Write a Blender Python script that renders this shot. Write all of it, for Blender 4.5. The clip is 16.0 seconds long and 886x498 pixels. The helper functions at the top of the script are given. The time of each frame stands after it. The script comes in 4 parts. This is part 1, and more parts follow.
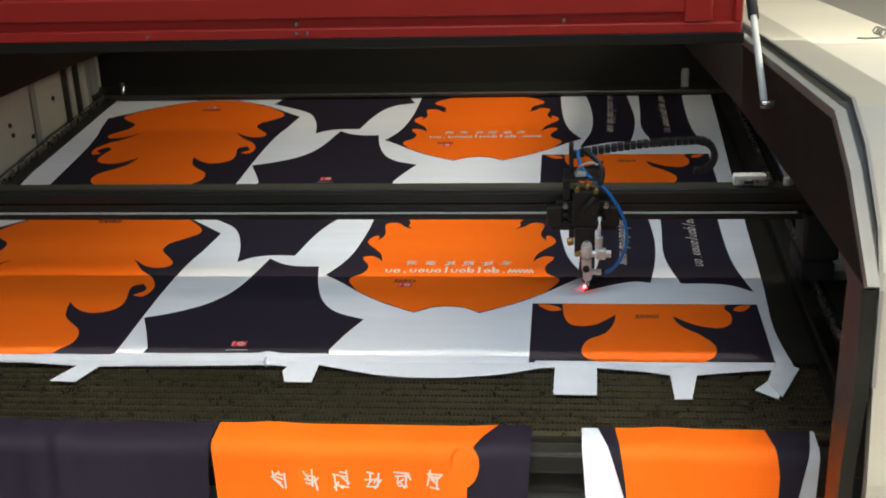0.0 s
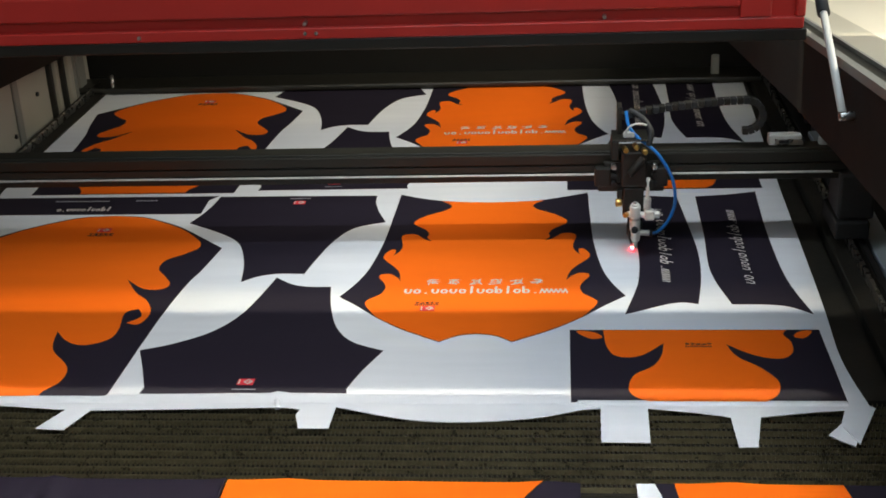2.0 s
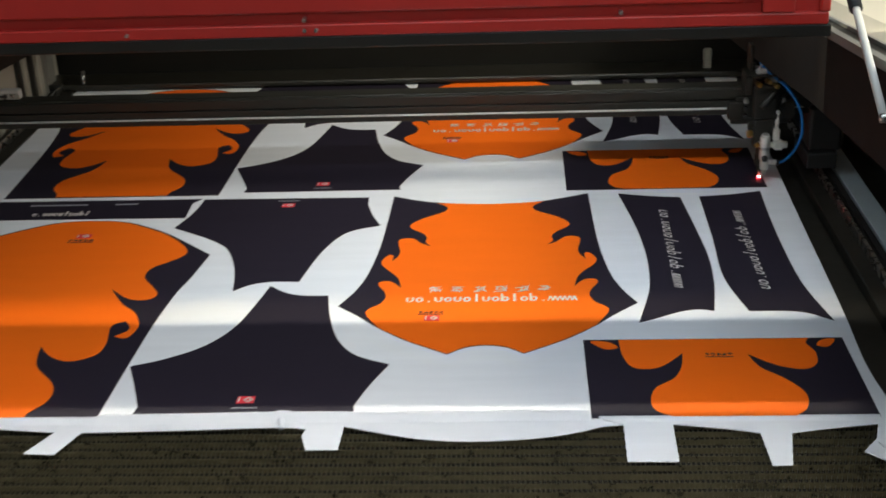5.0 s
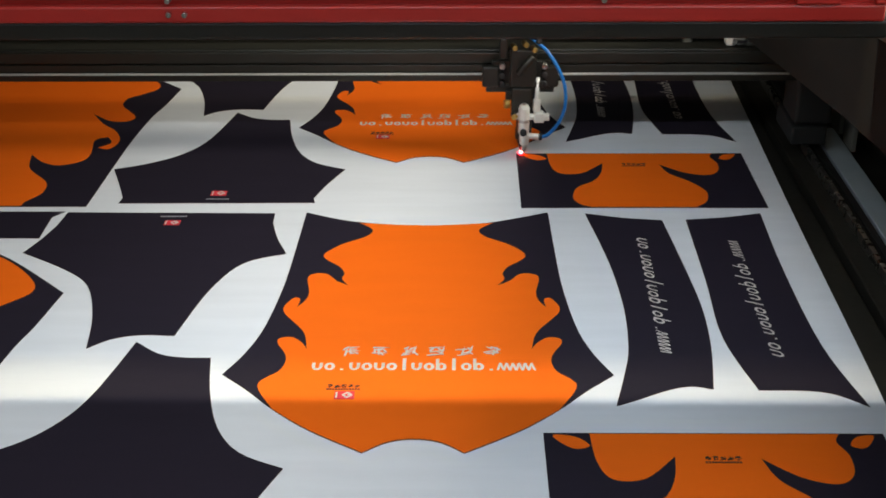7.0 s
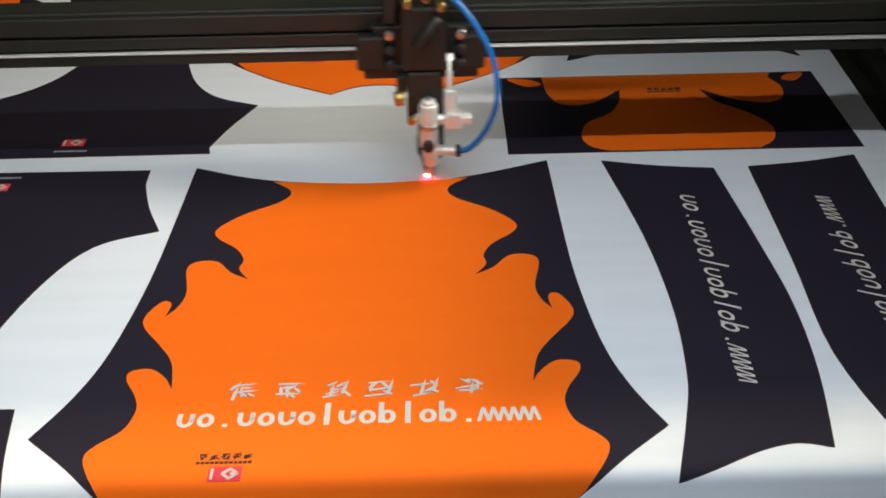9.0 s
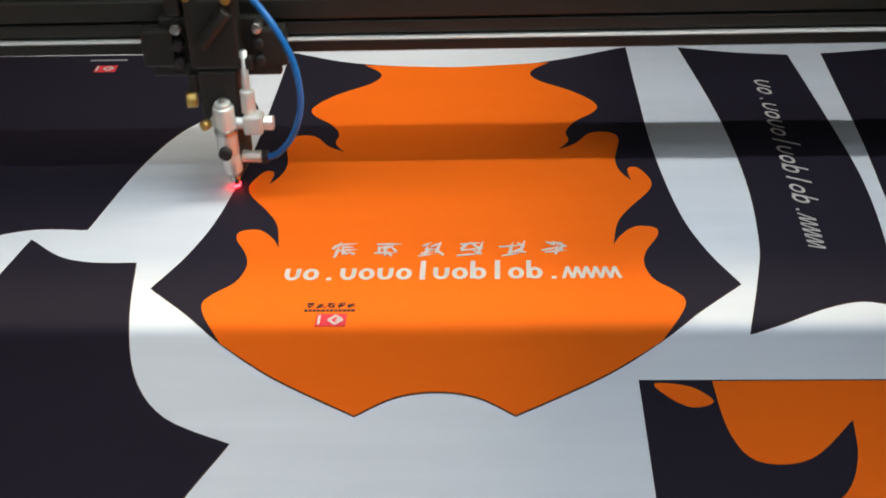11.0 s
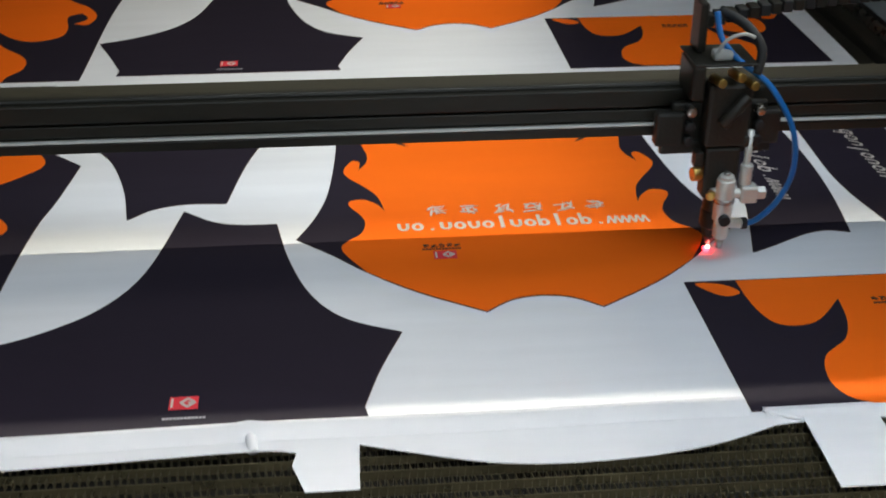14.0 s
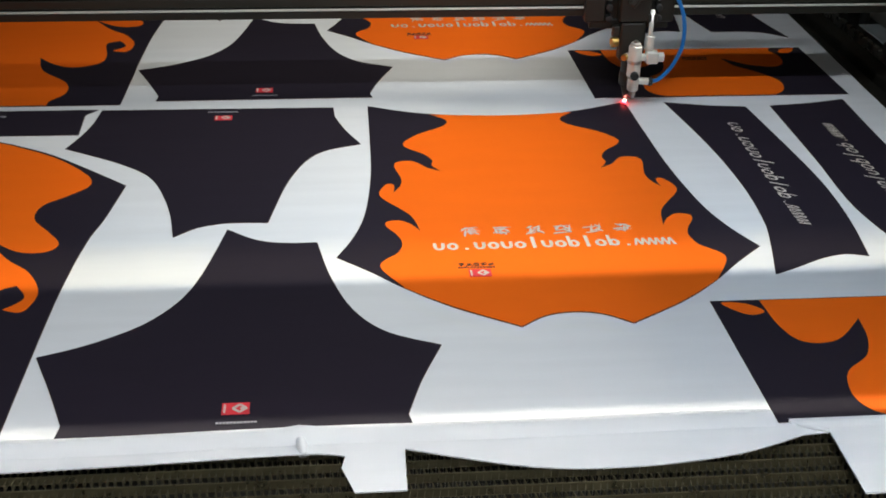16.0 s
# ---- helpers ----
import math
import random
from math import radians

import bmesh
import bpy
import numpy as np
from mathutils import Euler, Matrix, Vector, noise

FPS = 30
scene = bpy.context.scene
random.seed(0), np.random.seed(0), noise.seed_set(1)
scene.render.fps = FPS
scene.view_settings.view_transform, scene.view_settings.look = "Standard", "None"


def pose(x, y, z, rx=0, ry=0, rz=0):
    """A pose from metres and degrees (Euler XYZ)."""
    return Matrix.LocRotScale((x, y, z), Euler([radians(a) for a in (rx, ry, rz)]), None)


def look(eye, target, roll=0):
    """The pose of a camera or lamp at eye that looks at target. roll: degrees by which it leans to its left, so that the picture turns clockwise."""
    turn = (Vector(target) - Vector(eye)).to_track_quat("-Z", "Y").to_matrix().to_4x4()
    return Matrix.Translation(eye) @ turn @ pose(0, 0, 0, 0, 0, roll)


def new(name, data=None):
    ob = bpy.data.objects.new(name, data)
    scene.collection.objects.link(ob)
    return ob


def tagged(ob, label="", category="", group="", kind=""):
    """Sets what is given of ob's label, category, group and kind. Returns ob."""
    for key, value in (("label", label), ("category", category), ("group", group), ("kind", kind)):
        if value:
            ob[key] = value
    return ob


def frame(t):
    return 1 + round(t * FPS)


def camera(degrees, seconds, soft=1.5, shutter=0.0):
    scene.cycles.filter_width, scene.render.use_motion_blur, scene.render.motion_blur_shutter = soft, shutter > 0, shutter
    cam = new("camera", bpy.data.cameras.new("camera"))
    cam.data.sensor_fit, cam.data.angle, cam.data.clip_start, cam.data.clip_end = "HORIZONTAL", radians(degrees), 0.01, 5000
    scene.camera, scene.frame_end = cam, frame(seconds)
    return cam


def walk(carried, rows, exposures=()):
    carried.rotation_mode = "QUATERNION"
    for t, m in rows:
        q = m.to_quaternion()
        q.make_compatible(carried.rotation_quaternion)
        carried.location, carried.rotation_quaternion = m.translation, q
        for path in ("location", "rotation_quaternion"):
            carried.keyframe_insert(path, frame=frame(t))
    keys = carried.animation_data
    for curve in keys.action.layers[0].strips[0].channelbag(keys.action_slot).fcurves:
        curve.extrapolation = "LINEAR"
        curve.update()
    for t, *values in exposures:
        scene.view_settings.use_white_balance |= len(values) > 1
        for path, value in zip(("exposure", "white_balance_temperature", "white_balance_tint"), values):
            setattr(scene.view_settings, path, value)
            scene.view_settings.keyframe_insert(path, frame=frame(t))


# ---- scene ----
# ------------------------------------------------------------------ camera
PATH = [
    (0.0, 0.229, -1.998, 1.034, 5.18, -22.24, 2.05),
    (0.5, 0.209, -1.883, 1.014, 6.46, -23.61, 0.59),
    (1.0, 0.249, -1.788, 1.017, 7.93, -23.87, 1.08),
    (1.5, 0.210, -1.736, 1.026, 5.30, -23.87, 2.83),
    (2.0, 0.150, -1.743, 1.031, 4.71, -23.71, 2.52),
    (2.5, 0.122, -1.782, 1.034, 4.91, -23.00, 2.15),
    (3.0, 0.126, -1.784, 1.037, 5.61, -23.20, 1.97),
    (3.5, 0.136, -1.776, 1.041, 6.63, -23.41, 2.28),
    (4.0, 0.130, -1.764, 1.041, 6.45, -23.49, 2.21),
    (4.5, 0.067, -1.728, 1.032, 4.54, -24.13, 1.39),
    (5.0, 0.054, -1.640, 1.019, 2.66, -24.26, 2.11),
    (5.2, 0.062, -1.569, 0.994, 1.48, -24.36, 1.50),
    (7.3, 0.060, -1.072, 0.925, 0.80, -27.17, 0.36),
    (7.5, 0.066, -1.066, 0.929, 1.31, -27.50, 0.78),
    (8.0, 0.076, -0.842, 0.817, 2.34, -28.12, 1.70),
    (8.5, 0.076, -0.546, 0.675, -0.22, -28.85, 0.97),
    (9.0, 0.081, -0.474, 0.643, -0.63, -29.04, 1.14),
    (9.5, 0.072, -0.467, 0.637, 0.75, -29.90, 1.54),
    (10.0, 0.059, -0.503, 0.634, 1.73, -30.89, 1.50),
    (10.2, 0.062, -0.519, 0.637, 2.21, -31.56, 1.93),
    (12.3, -0.080, -0.668, 0.650, -1.53, -32.97, 0.70),
    (12.5, -0.128, -0.694, 0.653, -3.35, -32.78, 0.39),
    (13.0, -0.173, -0.807, 0.670, -3.69, -31.04, 0.20),
    (13.5, -0.176, -0.942, 0.685, -4.22, -30.57, -0.41),
    (14.0, -0.229, -0.951, 0.705, -5.67, -28.46, -0.46),
    (14.5, -0.262, -0.951, 0.709, -7.60, -27.50, -1.29),
    (15.0, -0.273, -0.971, 0.704, -7.25, -27.36, -0.94),
    (15.5, -0.281, -0.980, 0.705, -6.43, -27.66, -1.02),
    (16.0, -0.274, -1.009, 0.716, -5.30, -26.92, -0.96),
]

LENS = 38.0
cam = camera(LENS, 16.0, soft=1.7, shutter=0.4)
walk(cam, [(t, pose(x, y, z, 90 + pitch, roll, yaw)) for t, x, y, z, yaw, pitch, roll in PATH],
     exposures=[(0.0, 0.0), (16.0, 0.0)])

# ------------------------------------------------------------------ world and lights
world = bpy.data.worlds.new("workshop_world")
scene.world = world
world.use_nodes = True
wn = world.node_tree.nodes
wn["Background"].inputs["Color"].default_value = (0.68, 0.82, 1.0, 1)
wn["Background"].inputs["Strength"].default_value = 0.2


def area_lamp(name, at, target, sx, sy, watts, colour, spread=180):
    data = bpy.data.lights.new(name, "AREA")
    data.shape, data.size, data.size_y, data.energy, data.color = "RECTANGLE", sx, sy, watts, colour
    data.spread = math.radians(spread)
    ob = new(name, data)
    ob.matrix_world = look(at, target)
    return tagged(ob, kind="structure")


# work strip in the unseen lid, added band strips, unseen ceiling lamps of the workshop
area_lamp("lid_work_light", (0.06, 0.437, 0.800), (0.06, 0.90, 0.0), 1.00, 0.010, 3.7, (0.88, 0.95, 1.0), 160)
# added strip with no known lamp: draws the warm bright band across the cloth
area_lamp("cloth_band_helper", (0.14, 0.447, 0.900), (0.14, 0.447, 0.0), 2.3, 0.006, 8.6, (1.0, 0.87, 0.58))
# no lamp sits under the hood rim; added to brighten the cloth's front edge
area_lamp("hem_band_helper", (-0.25, 0.336, 0.474), (-0.25, 0.024, 0.0), 1.8, 0.004, 0.095, (1.0, 0.93, 0.78), 3.4)
# stands for the room's light from above; its fixture is unseen
area_lamp("unseen_ceiling_light", (0.45, -0.30, 2.25), (0.40, -0.20, 0.0), 2.4, 0.85, 26.0, (0.72, 0.86, 1.0))
# added fill from the front for the whole bed
area_lamp("unseen_ceiling_light", (0.5, -3.0, 2.25), (0.3, -1.6, 0.0), 4.2, 0.9, 52.0, (0.78, 0.89, 1.0))
# added narrow fill that brightens the hanging pieces and the belt's front
area_lamp("unseen_ceiling_light", (0.15, -2.2, 2.25), (0.10, -0.50, -0.20), 3.6, 0.4, 26.0, (1.0, 0.95, 0.88), 27)
# added fill that brightens the east side cover
area_lamp("unseen_ceiling_light", (2.4, 0.8, 2.25), (1.9, 0.8, 0.0), 1.2, 1.6, 190.0, (1.0, 0.95, 0.82))

# ------------------------------------------------------------------ materials


def material(name, colour, rough=0.6, metal=0.0, grain=0.0, scale=40.0, bump=0.0, bump_scale=200.0, spec=0.5, stretch=(1, 1, 1), spread=0.0):
    m = bpy.data.materials.new(name)
    m.use_nodes = True
    nt = m.node_tree
    b = nt.nodes["Principled BSDF"]
    b.inputs["Roughness"].default_value = rough
    b.inputs["Metallic"].default_value = metal
    b.inputs["Specular IOR Level"].default_value = spec
    b.inputs["Base Color"].default_value = (*colour, 1)
    tc = nt.nodes.new("ShaderNodeTexCoord")
    mp = nt.nodes.new("ShaderNodeMapping")
    mp.inputs["Scale"].default_value = stretch
    nt.links.new(tc.outputs["Object"], mp.inputs["Vector"])
    if grain:
        n1 = nt.nodes.new("ShaderNodeTexNoise")
        n1.inputs["Scale"].default_value, n1.inputs["Detail"].default_value = scale, 6
        n2 = nt.nodes.new("ShaderNodeTexNoise")
        n2.inputs["Scale"].default_value, n2.inputs["Detail"].default_value = scale * 0.07, 3
        add = nt.nodes.new("ShaderNodeMath")
        add.operation = "ADD"
        nt.links.new(mp.outputs["Vector"], n1.inputs["Vector"])
        nt.links.new(mp.outputs["Vector"], n2.inputs["Vector"])
        nt.links.new(n1.outputs["Fac"], add.inputs[0])
        nt.links.new(n2.outputs["Fac"], add.inputs[1])
        ramp = nt.nodes.new("ShaderNodeMapRange")
        ramp.inputs["From Min"].default_value, ramp.inputs["From Max"].default_value = 0.6, 1.4
        ramp.inputs["To Min"].default_value, ramp.inputs["To Max"].default_value = 1 - grain, 1 + grain
        nt.links.new(add.outputs[0], ramp.inputs["Value"])
        mul = nt.nodes.new("ShaderNodeVectorMath")
        mul.operation = "SCALE"
        mul.inputs[0].default_value = colour
        nt.links.new(ramp.outputs[0], mul.inputs["Scale"])
        nt.links.new(mul.outputs[0], b.inputs["Base Color"])
        if spread:
            r2 = nt.nodes.new("ShaderNodeMapRange")
            r2.inputs["To Min"].default_value, r2.inputs["To Max"].default_value = rough - spread, rough + spread
            nt.links.new(n1.outputs["Fac"], r2.inputs["Value"])
            nt.links.new(r2.outputs[0], b.inputs["Roughness"])
    if bump:
        nb = nt.nodes.new("ShaderNodeTexNoise")
        nb.inputs["Scale"].default_value, nb.inputs["Detail"].default_value = bump_scale, 4
        nt.links.new(mp.outputs["Vector"], nb.inputs["Vector"])
        bp = nt.nodes.new("ShaderNodeBump")
        bp.inputs["Strength"].default_value, bp.inputs["Distance"].default_value = bump, 0.002
        nt.links.new(nb.outputs["Fac"], bp.inputs["Height"])
        nt.links.new(bp.outputs["Normal"], b.inputs["Normal"])
    return m


def glow(name, colour, strength):
    m = material(name, colour)
    b = m.node_tree.nodes["Principled BSDF"]
    b.inputs["Emission Color"].default_value = (*colour, 1)
    b.inputs["Emission Strength"].default_value = strength
    return m


WHITE = material("white_polyester", (0.74, 0.755, 0.785), 0.82, grain=0.06, scale=36, bump=0.5, bump_scale=16, spec=0.10, stretch=(0.12, 1, 1))
NAVY = material("navy_print", (0.0145, 0.0105, 0.0200), 0.7, grain=0.12, scale=30, bump=0.25, bump_scale=14, spec=0.25, stretch=(0.25, 1, 1))
ORANGE = material("orange_print", (0.92, 0.148, 0.004), 0.7, grain=0.03, scale=30, bump=0.25, bump_scale=14, spec=0.2, stretch=(0.25, 1, 1))
PRINT_WHITE = material("white_print", (0.60, 0.54, 0.49), 0.7, grain=0.05, scale=60)
PRINT_GREY = material("grey_print", (0.30, 0.29, 0.32), 0.7, grain=0.05, scale=60)
PRINT_RED = material("red_print", (0.70, 0.035, 0.05), 0.7, grain=0.05, scale=60)
PRINT_BLACK = material("black_print", (0.02, 0.018, 0.02), 0.7, grain=0.1, scale=60)
CUT = material("singed_edge", (0.07, 0.035, 0.02), 0.8, grain=0.2, scale=60)
BELT = material("black_belt_metal", (0.23, 0.205, 0.122), 0.30, 0.85, grain=0.3, scale=60, bump=0.3, bump_scale=300, spread=0.1)
BED = material("dark_bed_steel", (0.015, 0.0135, 0.010), 0.55, grain=0.3, scale=20, bump=0.2, bump_scale=90, spread=0.1)
BLACK = material("black_powder_coat", (0.015, 0.0138, 0.010), 0.45, grain=0.25, scale=18, bump=0.25, bump_scale=260, spread=0.08)
ANOD = material("black_anodised", (0.021, 0.0195, 0.014), 0.46, 0.1, grain=0.2, scale=25, bump=0.12, bump_scale=220, stretch=(0.1, 1, 1), spread=0.08)
MATT = material("matt_black_paint", (0.0085, 0.0078, 0.0058), 0.75, grain=0.3, scale=14, bump=0.2, bump_scale=240, spec=0.2, spread=0.08)
RED = material("red_lacquer", (0.52, 0.032, 0.024), 0.32, grain=0.08, scale=12, bump=0.1, bump_scale=60, spread=0.06)
CREAM = material("cream_lacquer", (0.62, 0.58, 0.48), 0.45, grain=0.05, scale=10, bump=0.08, bump_scale=80, spread=0.05)
# on the side ledge this darker beige stands in for shade
BEIGE = material("beige_tone", (0.36, 0.335, 0.27), 0.45, grain=0.07, scale=10, bump=0.08, bump_scale=80, spread=0.05)
STRIP = material("bluish_strip", (0.42, 0.50, 0.55), 0.4, grain=0.1, scale=20, bump=0.08, bump_scale=80)
GREYPAINT = material("grey_lacquer", (0.20, 0.195, 0.17), 0.5, grain=0.08, scale=10, bump=0.08, bump_scale=80)
STEEL = material("brushed_steel", (0.55, 0.54, 0.51), 0.28, 1.0, grain=0.15, scale=50, bump=0.15, bump_scale=300, spread=0.1)
ALU = material("silver_aluminium", (0.84, 0.83, 0.77), 0.38, 0.5, grain=0.12, scale=60, bump=0.2, bump_scale=300, spread=0.1)
BRASS = material("brass", (0.60, 0.40, 0.12), 0.3, 1.0, grain=0.15, scale=80)
BLUE = material("blue_hose", (0.006, 0.16, 0.50), 0.32, grain=0.1, scale=60, spec=0.5)
TIE = material("white_nylon", (0.46, 0.47, 0.45), 0.5, grain=0.05, scale=60)
RUBBER = material("black_rubber", (0.016, 0.016, 0.016), 0.6, grain=0.2, scale=60)
LABEL = material("white_label", (0.62, 0.61, 0.56), 0.5, grain=0.08, scale=60)
FLOOR = material("workshop_concrete", (0.33, 0.32, 0.29), 0.6, grain=0.15, scale=6, bump=0.2, bump_scale=40)
PLASTER = material("workshop_plaster", (0.62, 0.62, 0.58), 0.8, grain=0.06, scale=5, bump=0.1, bump_scale=40)
SPARK = glow("laser_spark", (1.0, 0.02, 0.03), 22.0)
CORE = glow("laser_core", (1.0, 0.55, 0.42), 40.0)

# ------------------------------------------------------------------ mesh helpers


def link(name, bm, mat, parent=None, label="", smooth=False):
    me = bpy.data.meshes.new(name)
    bm.to_mesh(me)
    bm.free()
    for p in me.polygons:
        p.use_smooth = smooth
    me.materials.append(mat)
    ob = new(name, me)
    ob.parent = parent
    if label:
        ob["label"] = label
    return ob


def part(name, bm, mat, parent, label="", smooth=False):
    return link(name, bm, mat, parent, label, smooth)


def empty(name, at=(0, 0, 0)):
    ob = new(name)
    ob.location = at
    return ob


def box(x0, x1, y0, y1, z0, z1, bev=0.0, bm=None):
    own = bm is None
    bm = bm or bmesh.new()
    r = bmesh.ops.create_cube(bm, size=1.0, matrix=Matrix.Translation(((x0 + x1) / 2, (y0 + y1) / 2, (z0 + z1) / 2)) @ Matrix.Diagonal((x1 - x0, y1 - y0, z1 - z0, 1)))
    if bev:
        es = list({e for v in r["verts"] for e in v.link_edges})
        bmesh.ops.bevel(bm, geom=es, offset=bev, segments=2, profile=0.5, affect="EDGES")
    return bm


def rod(a, b, r, r2=None, n=20, bm=None, bev=0.0):
    bm = bm or bmesh.new()
    a, b = Vector(a), Vector(b)
    d = b - a
    m = Matrix.Translation((a + b) / 2) @ d.to_track_quat("Z", "Y").to_matrix().to_4x4()
    g = bmesh.ops.create_cone(bm, cap_ends=True, segments=n, radius1=r, radius2=r if r2 is None else r2, depth=d.length, matrix=m)
    if bev:
        es = [e for e in {e for v in g["verts"] for e in v.link_edges} if len(e.link_faces) == 2 and e.calc_face_angle(0) > 1.0]
        bmesh.ops.bevel(bm, geom=es, offset=bev, segments=2, profile=0.5, affect="EDGES")
    return bm


def spline(pts, step=6, closed=False):
    out, n = [], len(pts)
    last = n if closed else n - 1
    for i in range(last):
        p = [Vector(pts[(i + k) % n] if closed else pts[min(max(i + k, 0), n - 1)]) for k in (-1, 0, 1, 2)]
        for s in range(step):
            u = s / step
            out.append(0.5 * (2 * p[1] + (p[2] - p[0]) * u + (2 * p[0] - 5 * p[1] + 4 * p[2] - p[3]) * u * u + (3 * p[1] - p[0] - 3 * p[2] + p[3]) * u ** 3))
    if not closed:
        out.append(Vector(pts[-1]))
    return out


def hose(pts, r, n=10, step=8):
    path = spline(pts, step)
    bm, rings = bmesh.new(), []
    for i, p in enumerate(path):
        d = (path[min(i + 1, len(path) - 1)] - path[max(i - 1, 0)]).normalized()
        q = d.to_track_quat("Z", "Y")
        rings.append([bm.verts.new(p + q @ Vector((r * math.cos(a), r * math.sin(a), 0))) for a in (math.tau * k / n for k in range(n))])
    for a, b in zip(rings, rings[1:]):
        for k in range(n):
            bm.faces.new((a[k], a[(k + 1) % n], b[(k + 1) % n], b[k]))
    bm.faces.new(rings[0][::-1])
    bm.faces.new(rings[-1])
    return bm


def outline(*curves, step=5):
    """A closed outline from curves that meet in corners; each curve is smooth between its points."""
    pts = []
    for c in curves:
        s = [Vector(c[0]), Vector(c[1])] if len(c) == 2 else spline(c, step)
        pts += s[:-1]
    return [(p.x, p.y) for p in pts]


def slab(pts, z0, z1, bm=None):
    bm = bm or bmesh.new()
    top = [bm.verts.new((x, y, z1)) for x, y in pts]
    bot = [bm.verts.new((x, y, z0)) for x, y in pts]
    n = len(pts)
    from mathutils.geometry import tessellate_polygon
    for a, b, c in tessellate_polygon([[Vector((x, y, 0)) for x, y in pts]]):
        f = bm.faces.new((top[a], top[b], top[c]))
        f.normal_update()
        if f.normal.z < 0:
            f.normal_flip()
    for i in range(n):
        bm.faces.new((top[i], top[(i + 1) % n], bot[(i + 1) % n], bot[i]))
    return bm


def mirror(pts, axis):
    return [(2 * axis - x, y) for x, y in pts]


def ring(pts, width):
    """The outline grown outward by a little, for the singed rim of a cut."""
    c = [Vector(p) for p in pts]
    n, out = len(c), []
    area = sum(c[i].x * c[(i + 1) % n].y - c[(i + 1) % n].x * c[i].y for i in range(n))
    s = 1 if area > 0 else -1
    for i in range(n):
        d = (c[(i + 1) % n] - c[i - 1])
        d = d.normalized() if d.length > 1e-9 else Vector((1, 0))
        out.append((c[i].x + s * d.y * width, c[i].y - s * d.x * width))
    return out


# ------------------------------------------------------------------ setting: room and machine body
def setting(name, bm, mat, label, category):
    return tagged(link(name, bm, mat), label, category, kind="structure")


setting("floor", box(-6, 6, -6, 7, -1.0, -0.9), FLOOR, "grey concrete workshop floor", "floor")
setting("ceiling", box(-6, 6, -6, 7, 2.3, 2.4), PLASTER, "plain pale workshop ceiling", "ceiling")
setting("wall_north", box(-6, 6, 7, 7.15, -0.9, 2.3), PLASTER, "pale plastered workshop wall", "wall")
setting("wall_south", box(-6, 6, -6.15, -6, -0.9, 2.3), PLASTER, "pale plastered workshop wall", "wall")
setting("wall_east", box(6, 6.15, -6, 7, -0.9, 2.3), PLASTER, "pale plastered workshop wall", "wall")
setting("wall_west", box(-6.15, -6, -6, 7, -0.9, 2.3), PLASTER, "pale plastered workshop wall", "wall")

XL, XR, YB = -1.36, 0.84, 1.82


def machine_body():
    m = tagged(empty("laser_cutting_machine", (0, 0, -0.9)), "large flatbed fabric laser cutting machine with red hood and black bed", "machine")
    m.location = (0, 0, 0)
    part("bed", box(XL, XR, -0.221, YB, -0.12, -0.02), BED, m, "black steel cutting bed")
    part("back_panel", box(XL - 0.2, XR + 0.25, YB, YB + 0.03, -0.02, 0.30), MATT, m, "black back panel inside the hood")
    part("base_cabinet", box(XL - 0.3, XR + 0.3, -0.20, YB + 0.1, -0.9, -0.12, 0.01), GREYPAINT, m)
    part("front_bar", box(XL - 0.1, XR + 0.02, -0.264, -0.227, -0.06, -0.022, 0.006), BLACK, m, "black front bar")
    part("feed_bar", box(XL + 0.12, 0.69, 1.690, 1.80, 0.0040, 0.022, 0.006), BLACK, m, "black feed bar over the cloth")
    # hood front: red folded bar with a recessed channel, black rim below it
    hood = part("hood", box(XL - 0.4, 0.540, 0.352, 0.372, 0.497, 0.575, 0.004), RED, m, "red lacquered hood front")
    part("hood_flange", box(XL - 0.4, 0.540, 0.340, 0.3518, 0.497, 0.517, 0.003), RED, hood)
    part("hood_rib", box(XL - 0.4, 0.437, 0.337, 0.3518, 0.535, 0.577, 0.004), RED, hood)
    part("hood_rib", box(0.437, 0.487, 0.337, 0.3518, 0.5172, 0.577, 0.003), RED, hood)
    part("hood_bracket", box(0.526, 0.541, 0.337, 0.3518, 0.5172, 0.577, 0.003), RED, hood)
    part("hood_lip", box(XL - 0.5, 0.546, 0.344, 0.385, 0.476, 0.4968, 0.003), BLACK, m, "black rim under the red hood")
    for x, z in ((-0.56, 0.506), (-0.275, 0.524), (-0.275, 0.508), (-0.257, 0.508), (0.22, 0.524), (-1.05, 0.508)):
        part("screw", rod((x, 0.352, z), (x, 0.334, z), 0.0032, n=12, bev=0.0006), STEEL, hood, "steel screw head")
    # out of view: the lid's edge and two added blades shape the light
    lid = part("raised_lid", box(XL - 0.4, 0.80, 0.40, 2.20, 1.101, 1.13, 0.006), BLACK, m, "unseen black raised lid above the bed")
    part("light_cut_blade", box(XL - 0.4, 0.80, 0.402, 0.410, 0.64, 1.10, 0.001), BLACK, lid, "unseen black blade that cuts the lamp light")
    part("light_trim_blade", box(XL - 0.4, 0.80, 0.4433, 0.520, 0.828, 0.831), BLACK, lid, "unseen black blade that trims the light band")
    return m


machine = machine_body()


def side_profile(x0, x1, pts):
    """A plate of thickness x0..x1 with its outline in the y-z plane."""
    bm = bmesh.new()
    a = [bm.verts.new((x0, y, z)) for y, z in pts]
    b = [bm.verts.new((x1, y, z)) for y, z in pts]
    bm.faces.new(a)
    bm.faces.new(b[::-1])
    for i in range(len(pts)):
        j = (i + 1) % len(pts)
        bm.faces.new((a[i], b[i], b[j], a[j]))
    bmesh.ops.recalc_face_normals(bm, faces=bm.faces)
    return bm


